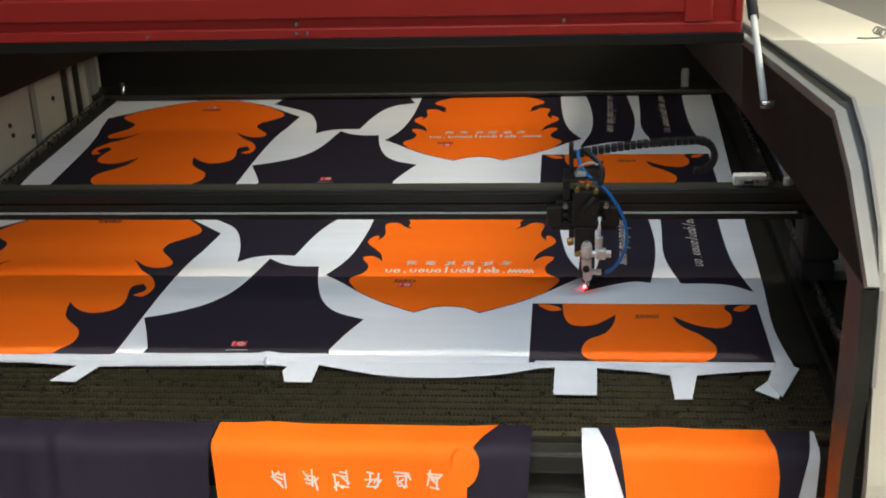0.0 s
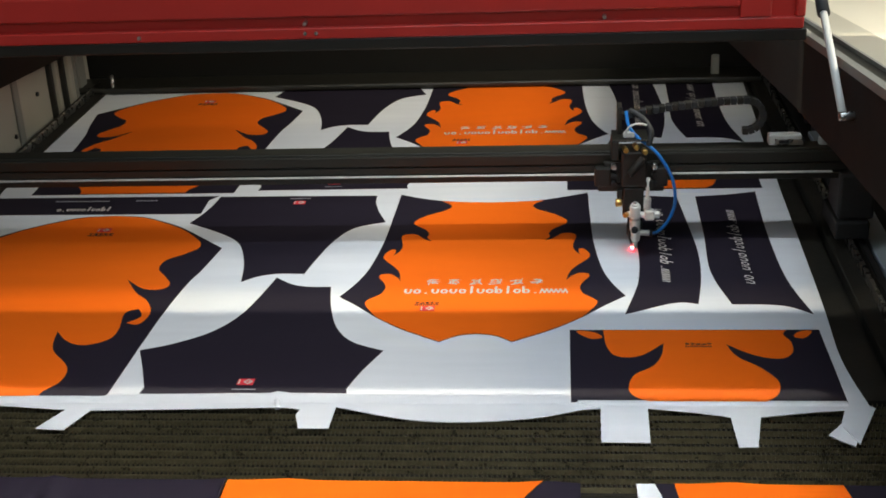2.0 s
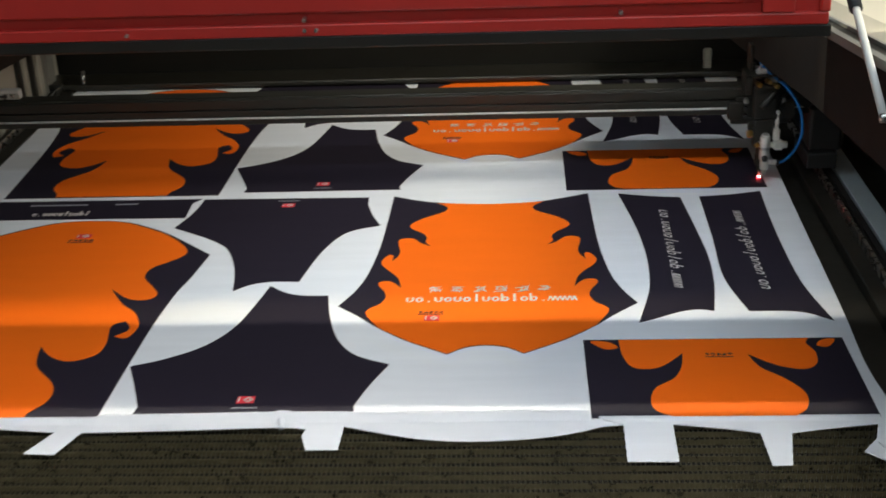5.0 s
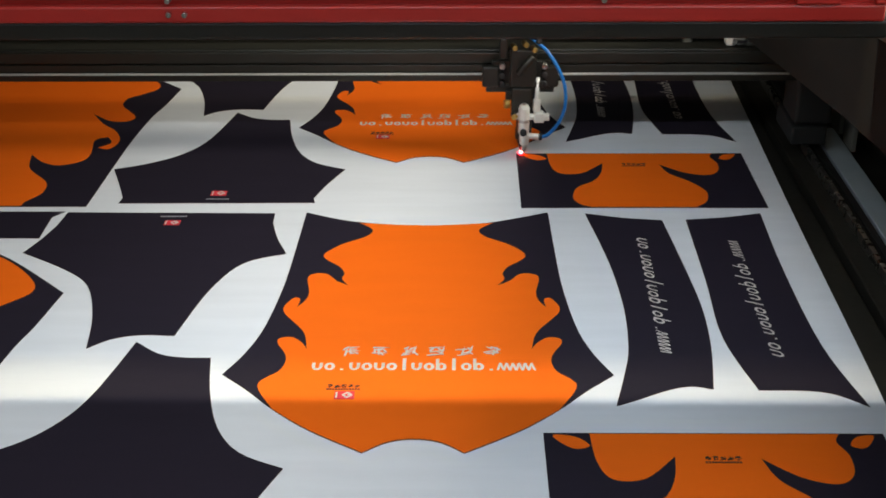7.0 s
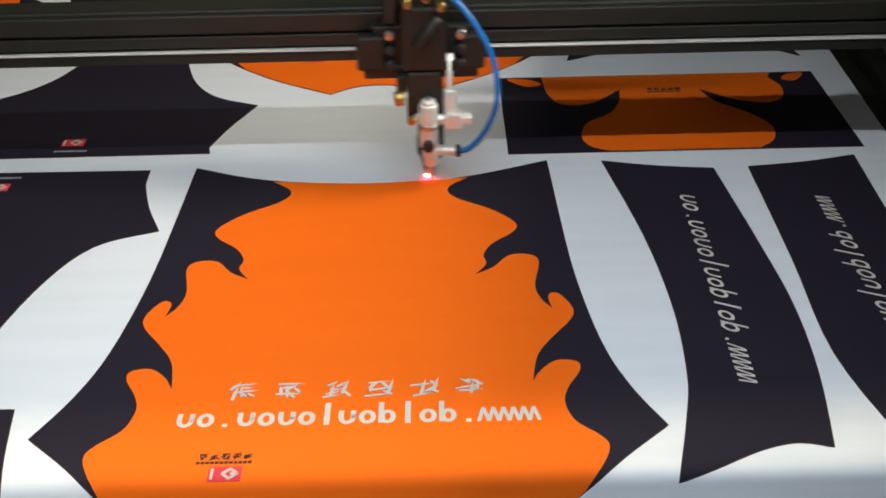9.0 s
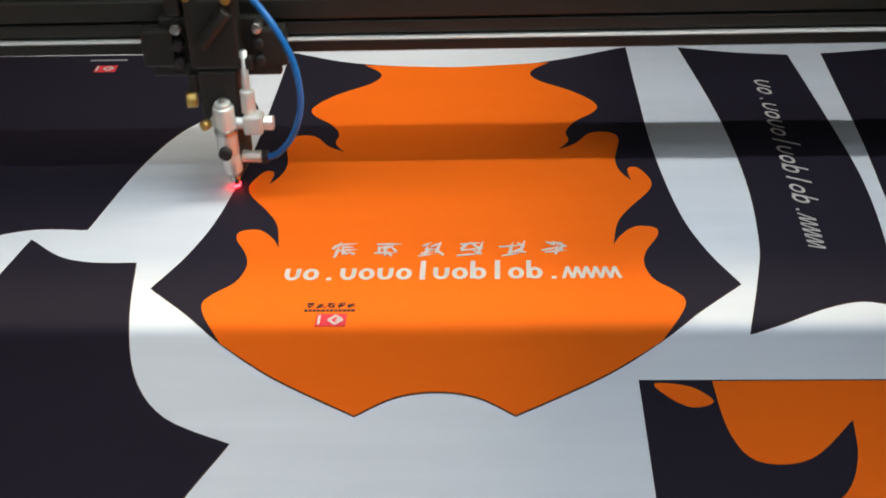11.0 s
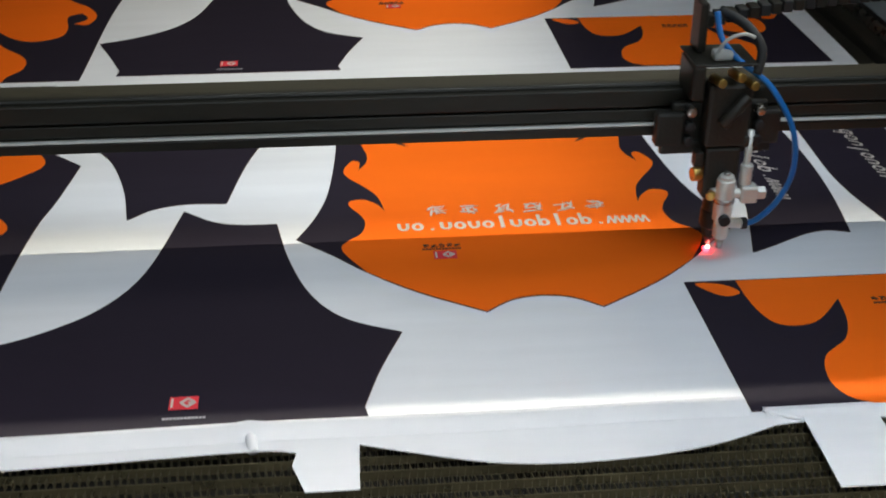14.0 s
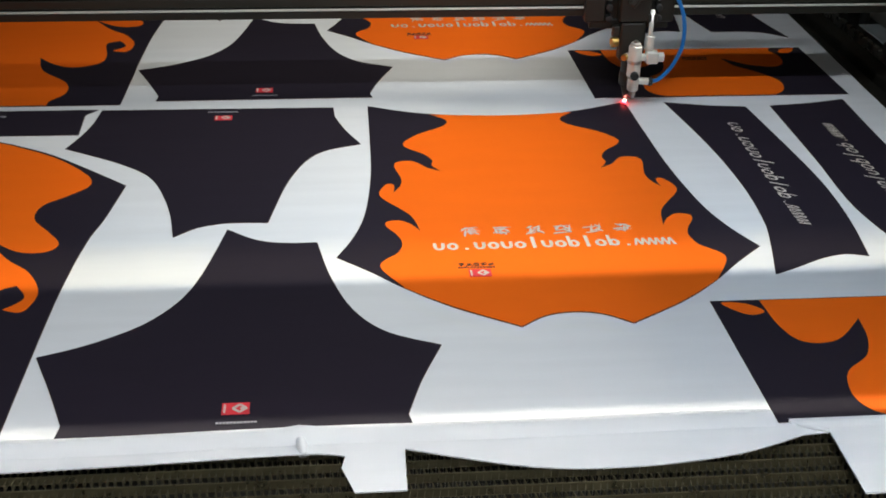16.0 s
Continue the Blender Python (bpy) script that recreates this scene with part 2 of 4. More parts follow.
def machine_sides(m):
    # east cheek: black inner plate hung above the rail, grey bevel, black rim, beige ledge, cream cover outside
    part("side_plate", side_profile(0.550, 0.560, [(1.74, 0.30), (0.52, 0.446), (-0.453, 0.570), (-0.560, 0.530), (-0.690, 0.449), (-0.243, 0.409), (0.45, 0.335), (1.44, 0.198), (1.74, 0.155)]), MATT, m, "black inner side plate")
    part("plate_bevel", side_profile(0.5485, 0.562, [(0.50, 0.450), (-0.452, 0.571), (-0.556, 0.531), (-0.688, 0.450), (-0.702, 0.458), (-0.570, 0.546), (-0.462, 0.585), (0.50, 0.464)]), GREYPAINT, m, "grey bevelled edge of the plate")
    part("side_rim", side_profile(0.5625, 0.580, [(0.90, 0.412), (0.69, 0.438), (-0.400, 0.577), (-0.49, 0.547), (-0.585, 0.480), (-0.620, 0.42), (-0.628, 0.30), (-0.600, 0.17), (-0.575, -0.9), (-0.520, -0.9), (-0.530, 0.16), (-0.545, 0.40), (-0.40, 0.43), (0.90, 0.29)]), BLACK, m, "black outer rim")
    part("rim_edge", side_profile(0.5805, 0.585, [(0.90, 0.417), (-0.402, 0.583), (-0.495, 0.553), (-0.592, 0.484), (-0.628, 0.42), (-0.636, 0.30), (-0.628, 0.30), (-0.619, 0.42), (-0.584, 0.478), (-0.489, 0.544), (-0.400, 0.572), (0.90, 0.406)]), GREYPAINT, m, "thin grey edge of the rim")
    ledge = [(1.8, 0.290), (-0.400, 0.572), (-0.60, 0.43), (-0.64, 0.17), (-0.62, -0.9), (-0.60, -0.9), (-0.62, 0.165), (-0.58, 0.415), (-0.39, 0.552), (1.8, 0.268)]
    # darker than the cream cover beside it: the ledge's shade is in its colour
    part("side_ledge", side_profile(0.5855, 0.665, ledge), BEIGE, m, "side ledge with shade put into its beige")
    part("side_cover", side_profile(0.6655, 0.870, [(y, z - 0.006) for y, z in ledge]), CREAM, m, "cream lacquered side cover")
    part("outer_cover", side_profile(0.8705, 1.40, [(y, z - 0.012) for y, z in ledge]), GREYPAINT, m, "grey outer cover")
    part("front_post", box(0.665, 0.720, -0.262, 0.20, -0.12, 0.004, 0.008), BLACK, m, "black front corner of the bed frame")
    part("service_panel", box(0.838, 0.844, -0.20, 1.81, -0.02, 0.26), BED, m, "dark inner service panel")
    for k, (y, d, h) in enumerate(((1.16, 0.06, 0.05), (1.25, 0.10, 0.085), (1.50, 0.04, 0.09))):
        part("pale_strip", box(0.788, 0.7975, y, y + d, 0.0, h, 0.002), GREYPAINT, m, "pale strip behind the rail")
    # west cheek
    part("side_plate", side_profile(-1.115, -1.100, [(0.36, 0.305), (0.79, 0.260), (1.30, 0.216), (1.56, 0.186), (1.74, 0.165), (1.74, 0.476), (0.36, 0.476)]), MATT, m, "black inner side plate")
    part("service_panel", box(-1.245, -1.228, 0.0, 1.81, -0.02, 0.30), BEIGE, m, "pale inner service panel")
    part("side_cover", side_profile(-2.0, -1.2455, [(-0.20, -0.9), (-0.20, -0.05), (0.40, 0.12), (2.3, 0.12), (2.3, -0.9)]), BLACK, m, "black side cover")
    for y, d, mat in ((1.50, 0.016, BLACK), (1.535, 0.02, BEIGE), (1.59, 0.014, BLACK), (1.63, 0.03, BEIGE), (1.67, 0.012, GREYPAINT), (1.70, 0.05, GREYPAINT)):
        part("panel_stiffener", box(-1.2275, -1.213, y, y + d, -0.018, 0.20, 0.003), mat, m)
    part("panel_stiffener", box(-1.2275, -1.220, 1.27, 1.30, -0.018, 0.235, 0.003), GREYPAINT, m)
    for y, z in ((1.02, 0.09), (1.12, 0.10), (1.13, 0.07), (1.25, 0.03), (1.42, 0.09)):
        part("panel_bolt", rod((-1.2275, y, z), (-1.222, y, z), 0.006, n=10), RUBBER, m)
    part("guide_post", rod((-1.12, 1.70, 0.0), (-1.12, 1.70, 0.058), 0.005, n=12), STEEL, m, "thin steel guide post", True)
    # fittings in the far east corner
    part("corner_bracket", box(0.557, 0.580, 1.72, 1.735, 0.0, 0.075, 0.006), GREYPAINT, m, "small steel corner bracket")
    for k, (y, h) in enumerate(((1.30, 0.05), (1.40, 0.07), (1.48, 0.045), (1.58, 0.075), (1.68, 0.06))):
        part("cable_fitting", rod((0.762, y, -0.015), (0.762, y, h * 0.45), 0.009, n=12, bev=0.002), RUBBER, m, "small fitting beside the rail", True)
    # strip standing for the bluish outer floor in the gap below the plate
    part("rail_gap_strip", box(0.742, 0.786, 0.40, 1.28, -0.019, 0.004, 0.003), STRIP, m, "bluish grey strip beside the rail")


machine_sides(machine)


def linear_rail(x, side):
    r = tagged(empty("linear_rail", (x, 0, 0)), "steel linear guide rail beside the cutting bed", "rail", "gantry rails")
    part("rail_base", box(-0.035, 0.035, -0.18, YB - 0.02, -0.02, 0.004, 0.003), BED, r)
    part("rail_bar", box(-0.004, 0.004, -0.15, YB - 0.05, 0.0045, 0.022, 0.0015), STEEL, r, "bright ground steel bar")
    part("drive_belt", box(0.020 * side, 0.020 * side + 0.012, -0.15, YB - 0.05, 0.0048, 0.010), RUBBER, r)
    for k in range(14):
        y = -0.10 + k * 0.145
        part("rail_screw", rod((0, y, 0.0222), (0, y, 0.0228), 0.0025, n=8), RUBBER, r)
    return r


linear_rail(0.700, 1)
linear_rail(-1.180, -1)


def gas_strut():
    l = tagged(empty("gas_strut", (0.545, -0.02, 0.466)), "gas strut with silver rod and black cylinder at the hood", "strut")
    a, b = Vector((-0.012, 0.0, 0.0)), Vector((-0.008, 0.20, 0.094))
    part("rod", rod(a, b, 0.0056, n=16), LABEL, l, "silver piston rod", True)
    part("cylinder", rod(b, b + (b - a) * 0.8, 0.0095, n=16), RUBBER, l, "black cylinder", True)
    part("ball_joint", rod(a + Vector((-0.006, -0.002, 0)), a + Vector((0.0150, 0, 0)), 0.0065, n=16, bev=0.002), STEEL, l, "steel ball joint", True)
    return l


gas_strut()


def cable_coil():
    c = tagged(empty("cable_coil", (0.815, 0.47, 0.4545)), "small grey coiled cable lying on the cream cover", "cable")
    pts = [(0.007 * math.cos(k * 0.9), 0.0036 * k - 0.036, 0.016 + 0.007 * math.sin(k * 0.9) - 0.0005 * k) for k in range(22)]
    part("coil", hose(pts, 0.0018, 8, 3), GREYPAINT, c, "", True)
    part("cable_end", hose([(0.0, -0.036, 0.008), (-0.03, -0.042, 0.008), (-0.048, -0.03, 0.006)], 0.0018, 8, 4), GREYPAINT, c, "", True)


cable_coil()


def honeycomb(m):
    """Open belt of small long cells in rows, in front of and under the cloth's edge."""
    verts, faces = [], []
    cw, ch, h, w = 0.0070, 0.0082, 0.009, 0.0008
    y0, y1, pitch = -0.222, 0.02, 0.0215
    x0, x1 = XL + 0.14, XR - 0.190

    def quad(*ps):
        k = len(verts)
        verts.extend(ps)
        faces.append((k, k + 1, k + 2, k + 3))

    for j in range(int((y1 - y0) / pitch)):
        yr = y0 + j * pitch
        zr = -0.0065 + random.uniform(-0.0004, 0.0004)
        quad((x0, yr, zr), (x1, yr, zr), (x1, yr + 0.0016, zr), (x0, yr + 0.0016, zr))
        quad((x0, yr, zr - h), (x1, yr, zr - h), (x1, yr, zr), (x0, yr, zr))
        for sub in range(2):
            n = int((x1 - x0) / cw)
            for i in range(n):
                cx = x0 + (i + 0.25 + 0.5 * sub) * cw + random.uniform(-0.0004, 0.0004)
                ya = yr + 0.0018 + sub * (ch + 0.0012)
                lean = 0.0014 if sub else -0.0014
                z = zr - 0.0006
                # a thin leaning wall and its bright upper edge
                quad((cx, ya, z), (cx + w, ya, z), (cx + w + lean, ya + ch, z + 0.0004), (cx + lean, ya + ch, z + 0.0004))
                quad((cx, ya, z - h), (cx, ya, z), (cx + lean, ya + ch, z + 0.0004), (cx + lean, ya + ch, z - h))
            if sub == 0:
                ym = yr + 0.0018 + ch
                quad((x0, ym, zr - 0.0008), (x1, ym, zr - 0.0008), (x1, ym + 0.0009, zr - 0.0008), (x0, ym + 0.0009, zr - 0.0008))
    me = bpy.data.meshes.new("honeycomb_belt")
    me.from_pydata(verts, [], faces)
    me.materials.append(BELT)
    ob = new("honeycomb_belt", me)
    tagged(ob, "black metal honeycomb conveyor belt", "conveyor belt", kind="stuff")
    part("belt_sheet", box(XL + 0.13, XR - 0.185, 0.02, YB - 0.01, -0.018, -0.0065), BED, m, "black conveyor belt")


honeycomb(machine)

# ------------------------------------------------------------------ the printed cloth
PITCH = 0.91
Z_CLOTH, Z_PANEL, Z_INK, Z_TEXT, Z_TOP = 0.0012, 0.0020, 0.0025, 0.0030, 0.0034


def cloth_outline():
    return outline(
        [(-1.19, 1.815), (-1.13, 0.80), (-1.09, 0.37), (-1.06, -0.02)],
        [(-1.06, -0.02), (-0.78, -0.018), (-0.71, -0.022), (-0.640, -0.030)],
        [(-0.640, -0.030), (-0.668, -0.086)], [(-0.668, -0.086), (-0.622, -0.090)], [(-0.622, -0.090), (-0.599, -0.031)],
        [(-0.599, -0.031), (-0.45, -0.026), (-0.302, -0.020), (-0.262, -0.026)],
        [(-0.262, -0.026), (-0.266, -0.044)], [(-0.266, -0.044), (-0.255, -0.081)], [(-0.255, -0.081), (-0.208, -0.081)], [(-0.208, -0.081), (-0.206, -0.018)],
        [(-0.206, -0.018), (-0.09, -0.054), (0.01, -0.060), (0.108, -0.047), (0.178, -0.022)],
        [(0.178, -0.022), (0.206, -0.019)], [(0.206, -0.019), (0.204, -0.114)], [(0.204, -0.114), (0.276, -0.115)], [(0.276, -0.115), (0.278, -0.018)],
        [(0.278, -0.018), (0.355, -0.031), (0.400, -0.043)], [(0.400, -0.043), (0.402, -0.126)], [(0.402, -0.126), (0.430, -0.125)], [(0.430, -0.125), (0.445, -0.043)],
        [(0.445, -0.043), (0.52, -0.028), (0.572, -0.021)], [(0.572, -0.021), (0.560, -0.060)], [(0.560, -0.060), (0.535, -0.092)], [(0.535, -0.092), (0.568, -0.122)], [(0.568, -0.122), (0.612, -0.015)],
        [(0.612, -0.015), (0.598, 0.14), (0.606, 0.36), (0.618, 0.89), (0.632, 1.35), (0.645, 1.815)],
        [(0.645, 1.815), (-1.19, 1.815)])


cloth = tagged(empty("printed_fabric"), "white polyester fabric printed with orange and navy garment panels", "fabric")
part("fabric_sheet", slab(cloth_outline(), -0.0005, Z_CLOTH), WHITE, cloth, "white polyester sheet with ragged front tabs")


def wedge(runs):
    """A low lip that rises behind and slopes down towards the front edge."""
    bm, prev = bmesh.new(), None
    for x, yt, zt, yb in runs:
        col = [bm.verts.new((x, yt + 0.0110, Z_CLOTH)), bm.verts.new((x, yt, zt)), bm.verts.new((x, yt - 0.004, zt + 0.0006)), bm.verts.new((x, (yt + yb) / 2, zt * 0.62)), bm.verts.new((x, yb, Z_CLOTH + 0.0003))]
        if prev:
            for k in range(4):
                bm.faces.new((prev[k], prev[k + 1], col[k + 1], col[k]))
        prev = col
    bmesh.ops.recalc_face_normals(bm, faces=bm.faces)
    return bm


def hem_line(x):
    return 0.0085 + 0.004 * min(1, max(0, (x + 0.6) / 0.2)) + 0.0012 * math.sin(x * 17)


hem = [(-1.055 + 0.0125 * k) for k in range(99)]
# lip added so that its slope brightens into the light band along the front
part("hem_glint_lip", wedge([(x, hem_line(x) - (0.007 if x < -0.586 else 0), 0.0064 + 0.0045 * math.exp(-((x + 0.302) / 0.013) ** 2) + 0.0015 * math.exp(-((x + 0.70) / 0.015) ** 2), hem_line(x) - 0.0205) for x in hem if x < 0.165]), WHITE, cloth, "raised white lip shaped to give the front edge's bright band", True)
part("hem_glint_lip", wedge([(x, -0.0015, 0.0028, -0.014) for x in (0.172 + 0.012 * k for k in range(36)) if x < 0.59]), WHITE, cloth, "", True)
part("corner_fold", slab([(0.590, 0.01), (0.618, -0.018), (0.575, -0.118), (0.560, -0.070)], 0.0010, 0.0028), WHITE, cloth, "folded corner")
part("pucker", hose([(0.172, 0.000, 0.0012), (0.186, -0.010, 0.0026), (0.205, -0.018, 0.0010)], 0.0028, 8, 4), WHITE, cloth, "", True)
part("pucker", hose([(-0.304, 0.004, 0.0000), (-0.302, -0.008, 0.0022), (-0.300, -0.018, -0.0022)], 0.0052, 12, 6), WHITE, cloth, "", True)


def panel(name, pts, label):
    ob = part(name, slab(pts, Z_CLOTH - 0.0008, Z_PANEL), NAVY, cloth, label)
    part("cut_edge", slab(ring(pts, 0.0008), Z_CLOTH - 0.0008, Z_PANEL - 0.0004), CUT, ob, "singed dark cut line")
    return ob


def ink(name, pts, mat, parent, z=Z_INK, label=""):
    return part(name, slab(pts, z - 0.0006, z), mat, parent, label)


def hollow(bm, cx, cy, rx, ry, w, slant, z, turn=None, n=14):
    """A flat oval ring, the plain shape that stands for a letter."""
    vs = []
    for k in range(n):
        a = math.tau * k / n
        row = []
        for q in (0.0, w):
            p = Vector(((rx - q) * math.cos(a) + slant * (ry - q) * math.sin(a), (ry - q) * math.sin(a)))
            if turn:
                p = turn[0] * p.x + turn[1] * p.y
            row.append(bm.verts.new((cx + p.x, cy + p.y, z)))
        vs.append(row)
    for k in range(n):
        f = bm.faces.new((vs[k][0], vs[(k + 1) % n][0], vs[(k + 1) % n][1], vs[k][1]))
        f.normal_update()
        if f.normal.z < 0:
            f.normal_flip()


def bar(bm, cx, cy, w, h, slant, z, turn=None):
    ps = []
    for sx, sy in ((-1, -1), (1, -1), (1, 1), (-1, 1)):
        p = Vector((sx * w / 2 + slant * sy * h / 2, sy * h / 2))
        if turn:
            p = turn[0] * p.x + turn[1] * p.y
        ps.append(bm.verts.new((cx + p.x, cy + p.y, z)))
    f = bm.faces.new(ps)
    f.normal_update()
    if f.normal.z < 0:
        f.normal_flip()


def arch(bm, cx, cy, rx, ry, w, slant, z, turn=None, a0=-0.3, a1=3.4, n=9):
    """A flat open bow."""
    prev = None
    for k in range(n):
        a = a0 + (a1 - a0) * k / (n - 1)
        row = []
        for q in (0.0, w):
            p = Vector(((rx - q) * math.cos(a) + slant * (ry - q) * math.sin(a), (ry - q) * math.sin(a)))
            if turn:
                p = turn[0] * p.x + turn[1] * p.y
            row.append(bm.verts.new((cx + p.x, cy + p.y, z)))
        if prev:
            f = bm.faces.new((prev[0], row[0], row[1], prev[1]))
            f.normal_update()
            if f.normal.z < 0:
                f.normal_flip()
        prev = row


def mark(bm, kind, cx, cy, step, h, w, slant, turn=None):
    """One plain sign: ring, ring with stem, bow, stem or hook."""
    d, u = turn if turn else (Vector((1, 0)), Vector((0, 1)))
    if kind == 0:
        hollow(bm, cx, cy, step * 0.40, h * 0.5, w, slant, Z_TEXT, turn)
    elif kind == 1:
        hollow(bm, cx, cy, step * 0.38, h * 0.5, w, slant, Z_TEXT, turn)
        q = Vector((cx, cy)) + d * (step * 0.30 - slant * h * 0.3) - u * h * 0.3
        bar(bm, q.x, q.y, w, h * 1.5, slant, Z_TEXT + 0.0002, turn)
    elif kind == 2:
        arch(bm, cx, cy, step * 0.40, h * 0.5, w, slant, Z_TEXT, turn)
        for e in (-1, 1):
            q = Vector((cx, cy)) + d * (e * (step * 0.40 - w / 2) - slant * h * 0.24) - u * h * 0.24
            bar(bm, q.x, q.y, w, h * 0.5, slant, Z_TEXT + 0.0001 * e + 0.0001, turn)
    elif kind == 3:
        q = Vector((cx, cy)) - u * h * 0.3 - d * slant * h * 0.3
        bar(bm, q.x, q.y, w * 1.1, h * 1.6, slant, Z_TEXT, turn)
    elif kind == 4:
        for k, e in enumerate((-0.34, -0.11, 0.12, 0.35)):
            q = Vector((cx, cy)) + d * e * step
            bar(bm, q.x, q.y, w * 0.75, h, 0.22 * (1 if k % 2 else -1) + slant, Z_TEXT + 0.00005 * k, turn)
    else:
        q = Vector((cx, cy)) + u * h * 0.4
        bar(bm, q.x, q.y, w, w, 0, Z_TEXT, turn)


ROW = (4, 4, 4, 5, 1, 0, 3, 1, 0, 2, 3, 0, 2, 0, 2, 5, 0, 2)


def letters(parent, x0, x1, y0, y1, dy, count, mat, seed, slant=0.0):
    """A row of plain rings, bows and bars of the lettering's size, upside down."""
    step, h = (x1 - x0) / count, y1 - y0
    turn = (Vector((-1, 0)), Vector((0, -1)))
    for i in range(count):
        bm = bmesh.new()
        mark(bm, ROW[(i + seed) % len(ROW)], x1 - (i + 0.5) * step, (y0 + y1) / 2 + dy, step * 1.08, h, h * 0.23, slant, turn)
        part("lettering", bm, mat, parent)


def stroke_set(rnd, size):
    """Short brush strokes of one dense sign: centre, angle, half length, half width."""
    out = []
    for v in rnd.sample((-0.38, -0.22, -0.04, 0.14, 0.32), 3):
        out.append((rnd.uniform(-0.12, 0.12) * size, v * size, rnd.uniform(-0.05, 0.3), size * rnd.uniform(0.18, 0.44), size * 0.042))
    for v in rnd.sample((-0.30, -0.10, 0.12, 0.30), 2):
        out.append((v * size, rnd.uniform(-0.18, 0.18) * size, rnd.uniform(1.3, 1.75), size * rnd.uniform(0.2, 0.45), size * 0.046))
    for k in range(3):
        out.append((rnd.uniform(-0.32, 0.32) * size, rnd.uniform(-0.32, 0.32) * size, rnd.choice((0.7, 0.95, 2.2, 2.5)), size * rnd.uniform(0.14, 0.30), size * 0.046))
    return out


def strokes(parent, xs, y, size, mat, seed):
    """Brush-like marks in a row."""
    rnd = random.Random(seed)
    for x in xs:
        bm = bmesh.new()
        for k, (cx, cy, a, l, w) in enumerate(stroke_set(rnd, size)):
            d, nrm = Vector((math.cos(a), math.sin(a))), Vector((-math.sin(a), math.cos(a)))
            c = Vector((x + cx, y + cy))
            z = Z_TEXT + k * 0.00006
            slab([tuple(c - d * l - nrm * w), tuple(c - nrm * w * 1.2), tuple(c + d * l), tuple(c + nrm * w * 1.2), tuple(c - d * l + nrm * w)], z - 0.0006, z, bm)
        part("lettering", bm, mat, parent)


def emblem(parent, x, y, w, h, flip=False):
    """Red square emblem with a white angular sign and a line of small print."""
    e = ink("emblem", [(x - w / 2, y - h / 2), (x + w / 2, y - h / 2), (x + w / 2, y + h / 2), (x - w / 2, y + h / 2)], PRINT_RED, parent, Z_TEXT, "red emblem patch")
    bm = bmesh.new()
    s, c = h * 0.33, h * 0.09
    cx = x + w * 0.14
    pts = [(cx - s, y), (cx, y + s), (cx + s * 0.8, y + s * 0.25)]
    pts2 = [(cx - s, y), (cx, y - s), (cx + s, y)]
    for run in (pts, pts2, [(cx + s, y), (cx + s * 0.2, y)]):
        for (ax, ay), (bx, by) in zip(run, run[1:]):
            d = Vector((bx - ax, by - ay)).normalized() * c
            n2 = Vector((-d.y, d.x)) * 0.8
            slab([(ax - n2.x, ay - n2.y), (bx - n2.x + d.x * .5, by - n2.y + d.y * .5), (bx + n2.x + d.x * .5, by + n2.y + d.y * .5), (ax + n2.x, ay + n2.y)], Z_TEXT - 0.0002, Z_TEXT + 0.0004, bm)
    slab([(x - w * 0.44, y - h * 0.36), (x - w * 0.36, y - h * 0.36), (x - w * 0.36, y + h * 0.36), (x - w * 0.44, y + h * 0.36)], Z_TEXT - 0.0002, Z_TEXT + 0.0004, bm)
    part("emblem_sign", bm, PRINT_WHITE, e)
    return e


def small_print(parent, x0, x1, y, h, n, mat):
    for i in range(n):
        a = x0 + (x1 - x0) * i / n
        b = a + (x1 - x0) / n * 0.8
        ink("small_print", [(a, y - h / 2), (b, y - h / 2), (b, y + h / 2), (a, y + h / 2)], mat, parent, Z_TEXT)


